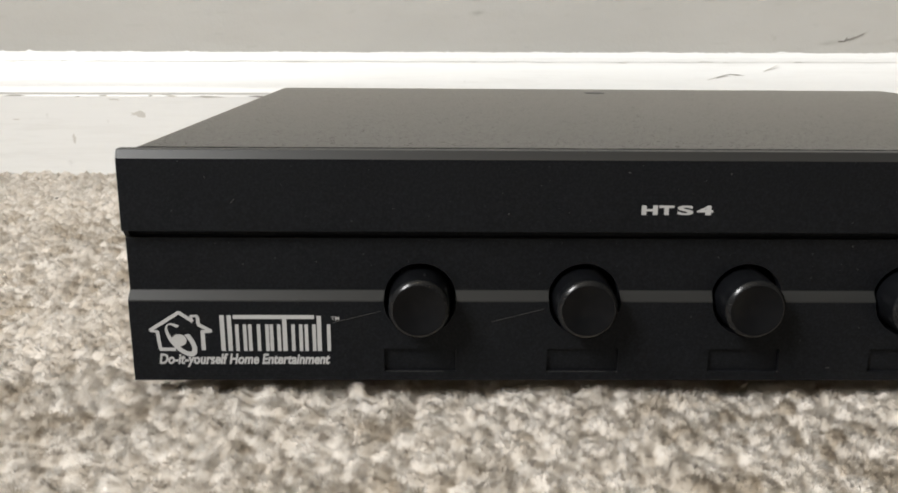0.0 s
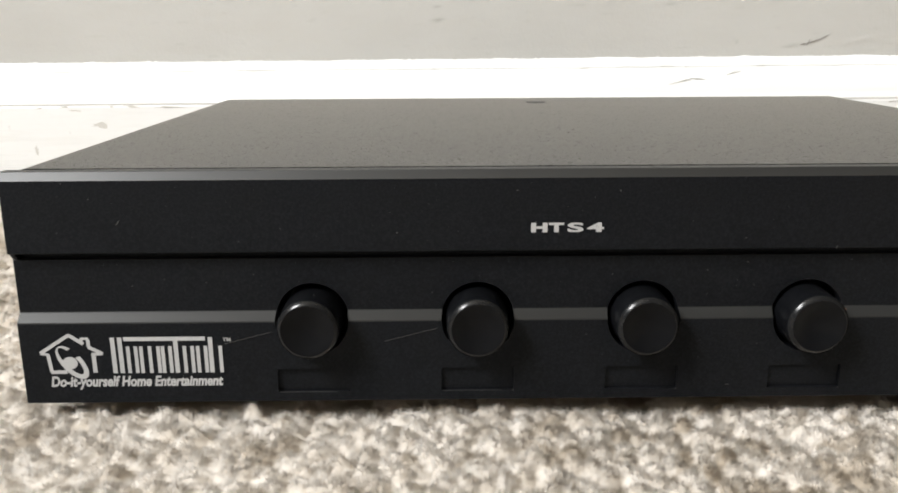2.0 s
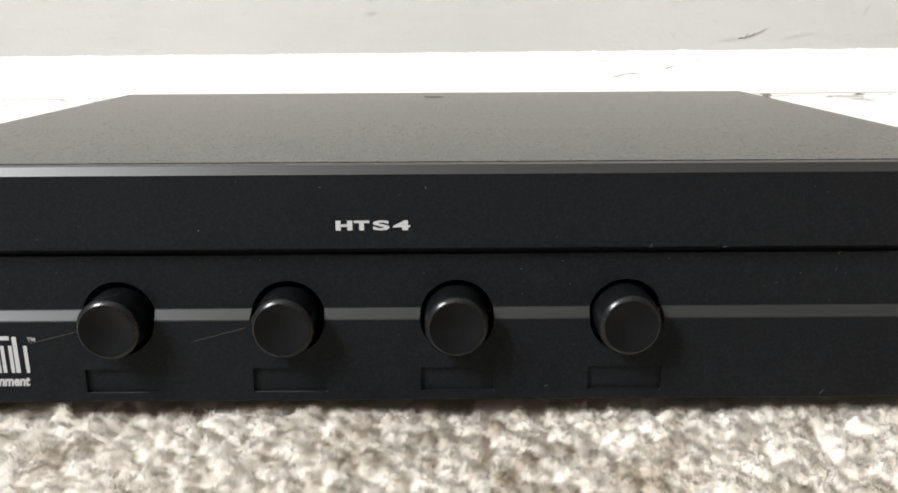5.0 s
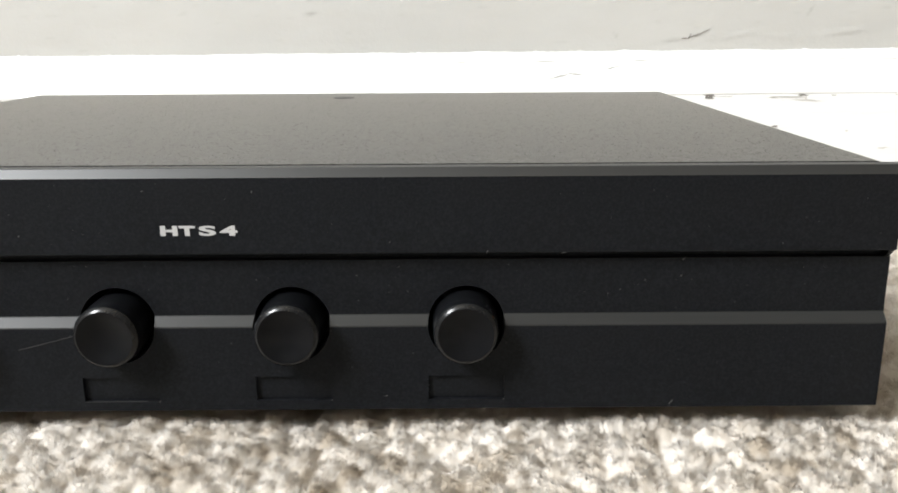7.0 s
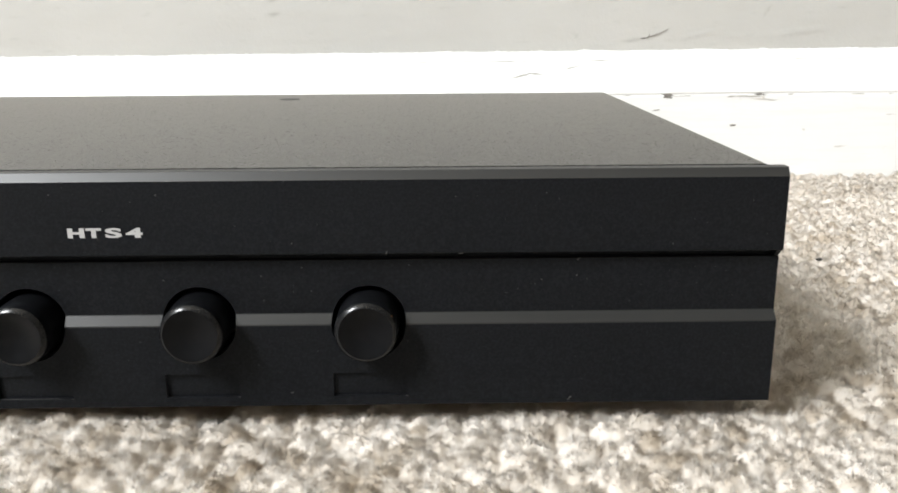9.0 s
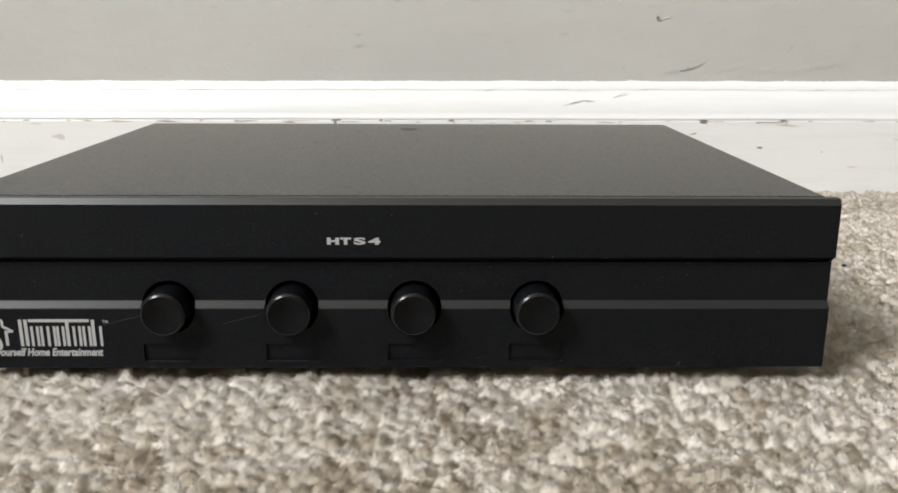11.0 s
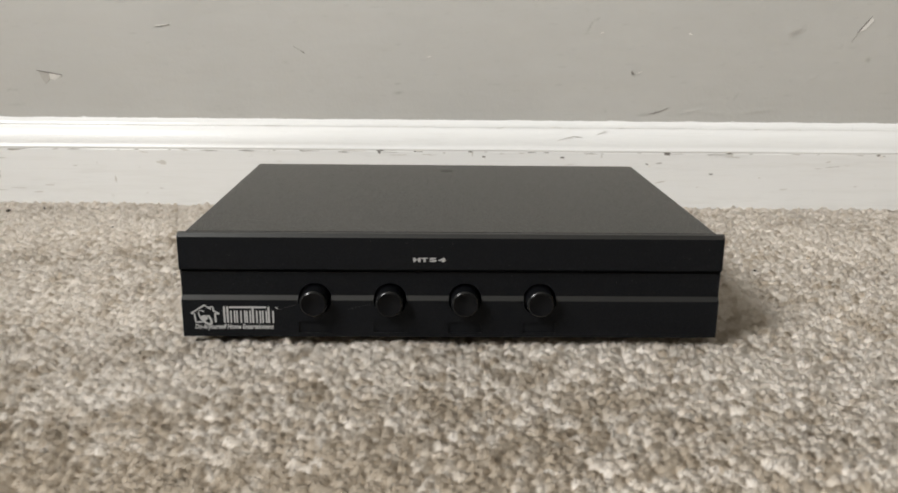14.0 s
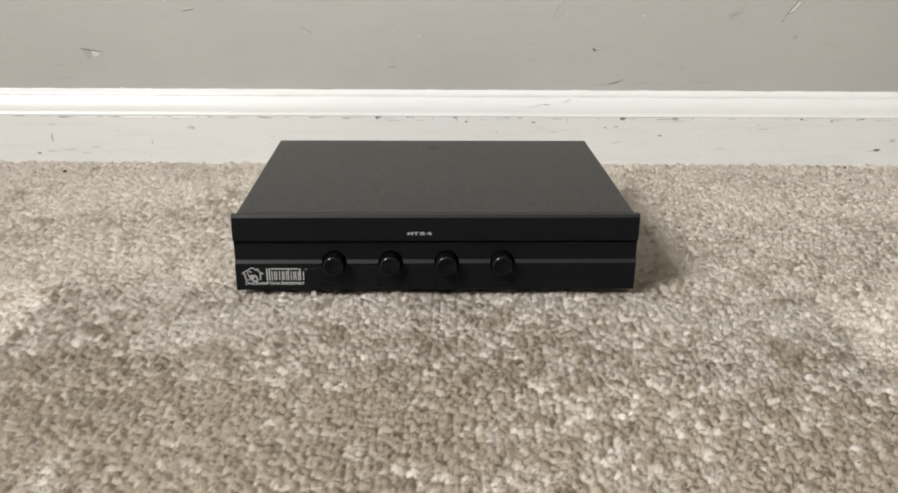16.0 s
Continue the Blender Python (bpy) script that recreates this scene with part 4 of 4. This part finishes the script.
def far_tufts(step):
    """The rest of the room's carpet, as broad tufts."""
    rng = np.random.default_rng(12)
    gx, gy = np.meshgrid(np.arange(X0, X1, step), np.arange(Y0, BB, step * 0.9))
    x = (gx + (rng.random(gx.shape) - 0.5) * step * 0.75).ravel()
    y = (gy + (rng.random(gx.shape) - 0.5) * step * 0.75).ravel()
    rest = ~((y > SIGHT_Y0) & (np.abs(x) < 0.235 + 0.54 * (y - SIGHT_Y0)))
    x, y = x[rest], y[rest]
    n = len(x)
    ring = np.linspace(0, 2 * math.pi, 4, endpoint=False)
    r = 0.0115 * (0.75 + 0.5 * rng.random(n))
    V, N = np.zeros((n, 5, 3)), np.zeros((n, 5, 3))
    for k, a in enumerate(ring):
        V[:, k] = np.stack([x + r * math.cos(a), y + r * math.sin(a), np.full(n, Z0 + 0.0005)], 1)
        N[:, k] = (math.cos(a), math.sin(a), 0.5)
    V[:, 4], N[:, 4] = np.stack([x, y, level(x, y) + 0.001], 1), (0, 0, 1)
    tri = np.arange(n)[:, None, None] * 5 + np.array([(k, (k + 1) % 4, 4) for k in range(4)])[None]
    shade = np.repeat(rng.random(n), 5)
    return carpet_mesh("carpet_pile", V.reshape(-1, 3), tri.reshape(-1, 3), shade, shade, N.reshape(-1, 3), "beige cut-pile carpet farther off")


far_tufts(0.018)


def lint(x, y, z, size, seed):
    bm = bmesh.new()
    bmesh.ops.create_icosphere(bm, subdivisions=2, radius=size)
    for v in bm.verts:
        v.co *= 0.75 + 0.6 * noise.noise((v.co.x / size + seed, v.co.y / size, v.co.z / size))
        v.co.z *= 0.6
    bm.transform(Matrix.Translation((x, y, z)))
    return tagged(part("lint_speck", bm, LINT), "small dark speck of lint lying on the carpet", "lint", "specks of lint on the carpet")


for x, y, size, seed in ((-0.3815, 0.2920, 0.0026, 1), (-0.3570, 0.3040, 0.0013, 2), (-0.3992, 0.2685, 0.0011, 3), (-0.4372, 0.2927, 0.0011, 4),
                         (-0.2653, 0.2263, 0.0012, 5), (0.4133, 0.2812, 0.0013, 6), (0.3657, 0.1954, 0.0013, 7), (0.2011, 0.1325, 0.0012, 8), (0.4215, 0.3270, 0.0012, 9)):
    lint(x, y, float(pile_at(np.array([x]), np.array([y]))[0][0]) + 0.0011, size, seed)
lint(-0.4190, 0.3010, 0.0005, 0.0012, 3)
lint(0.4270, 0.3230, 0.0010, 0.0018, 4)
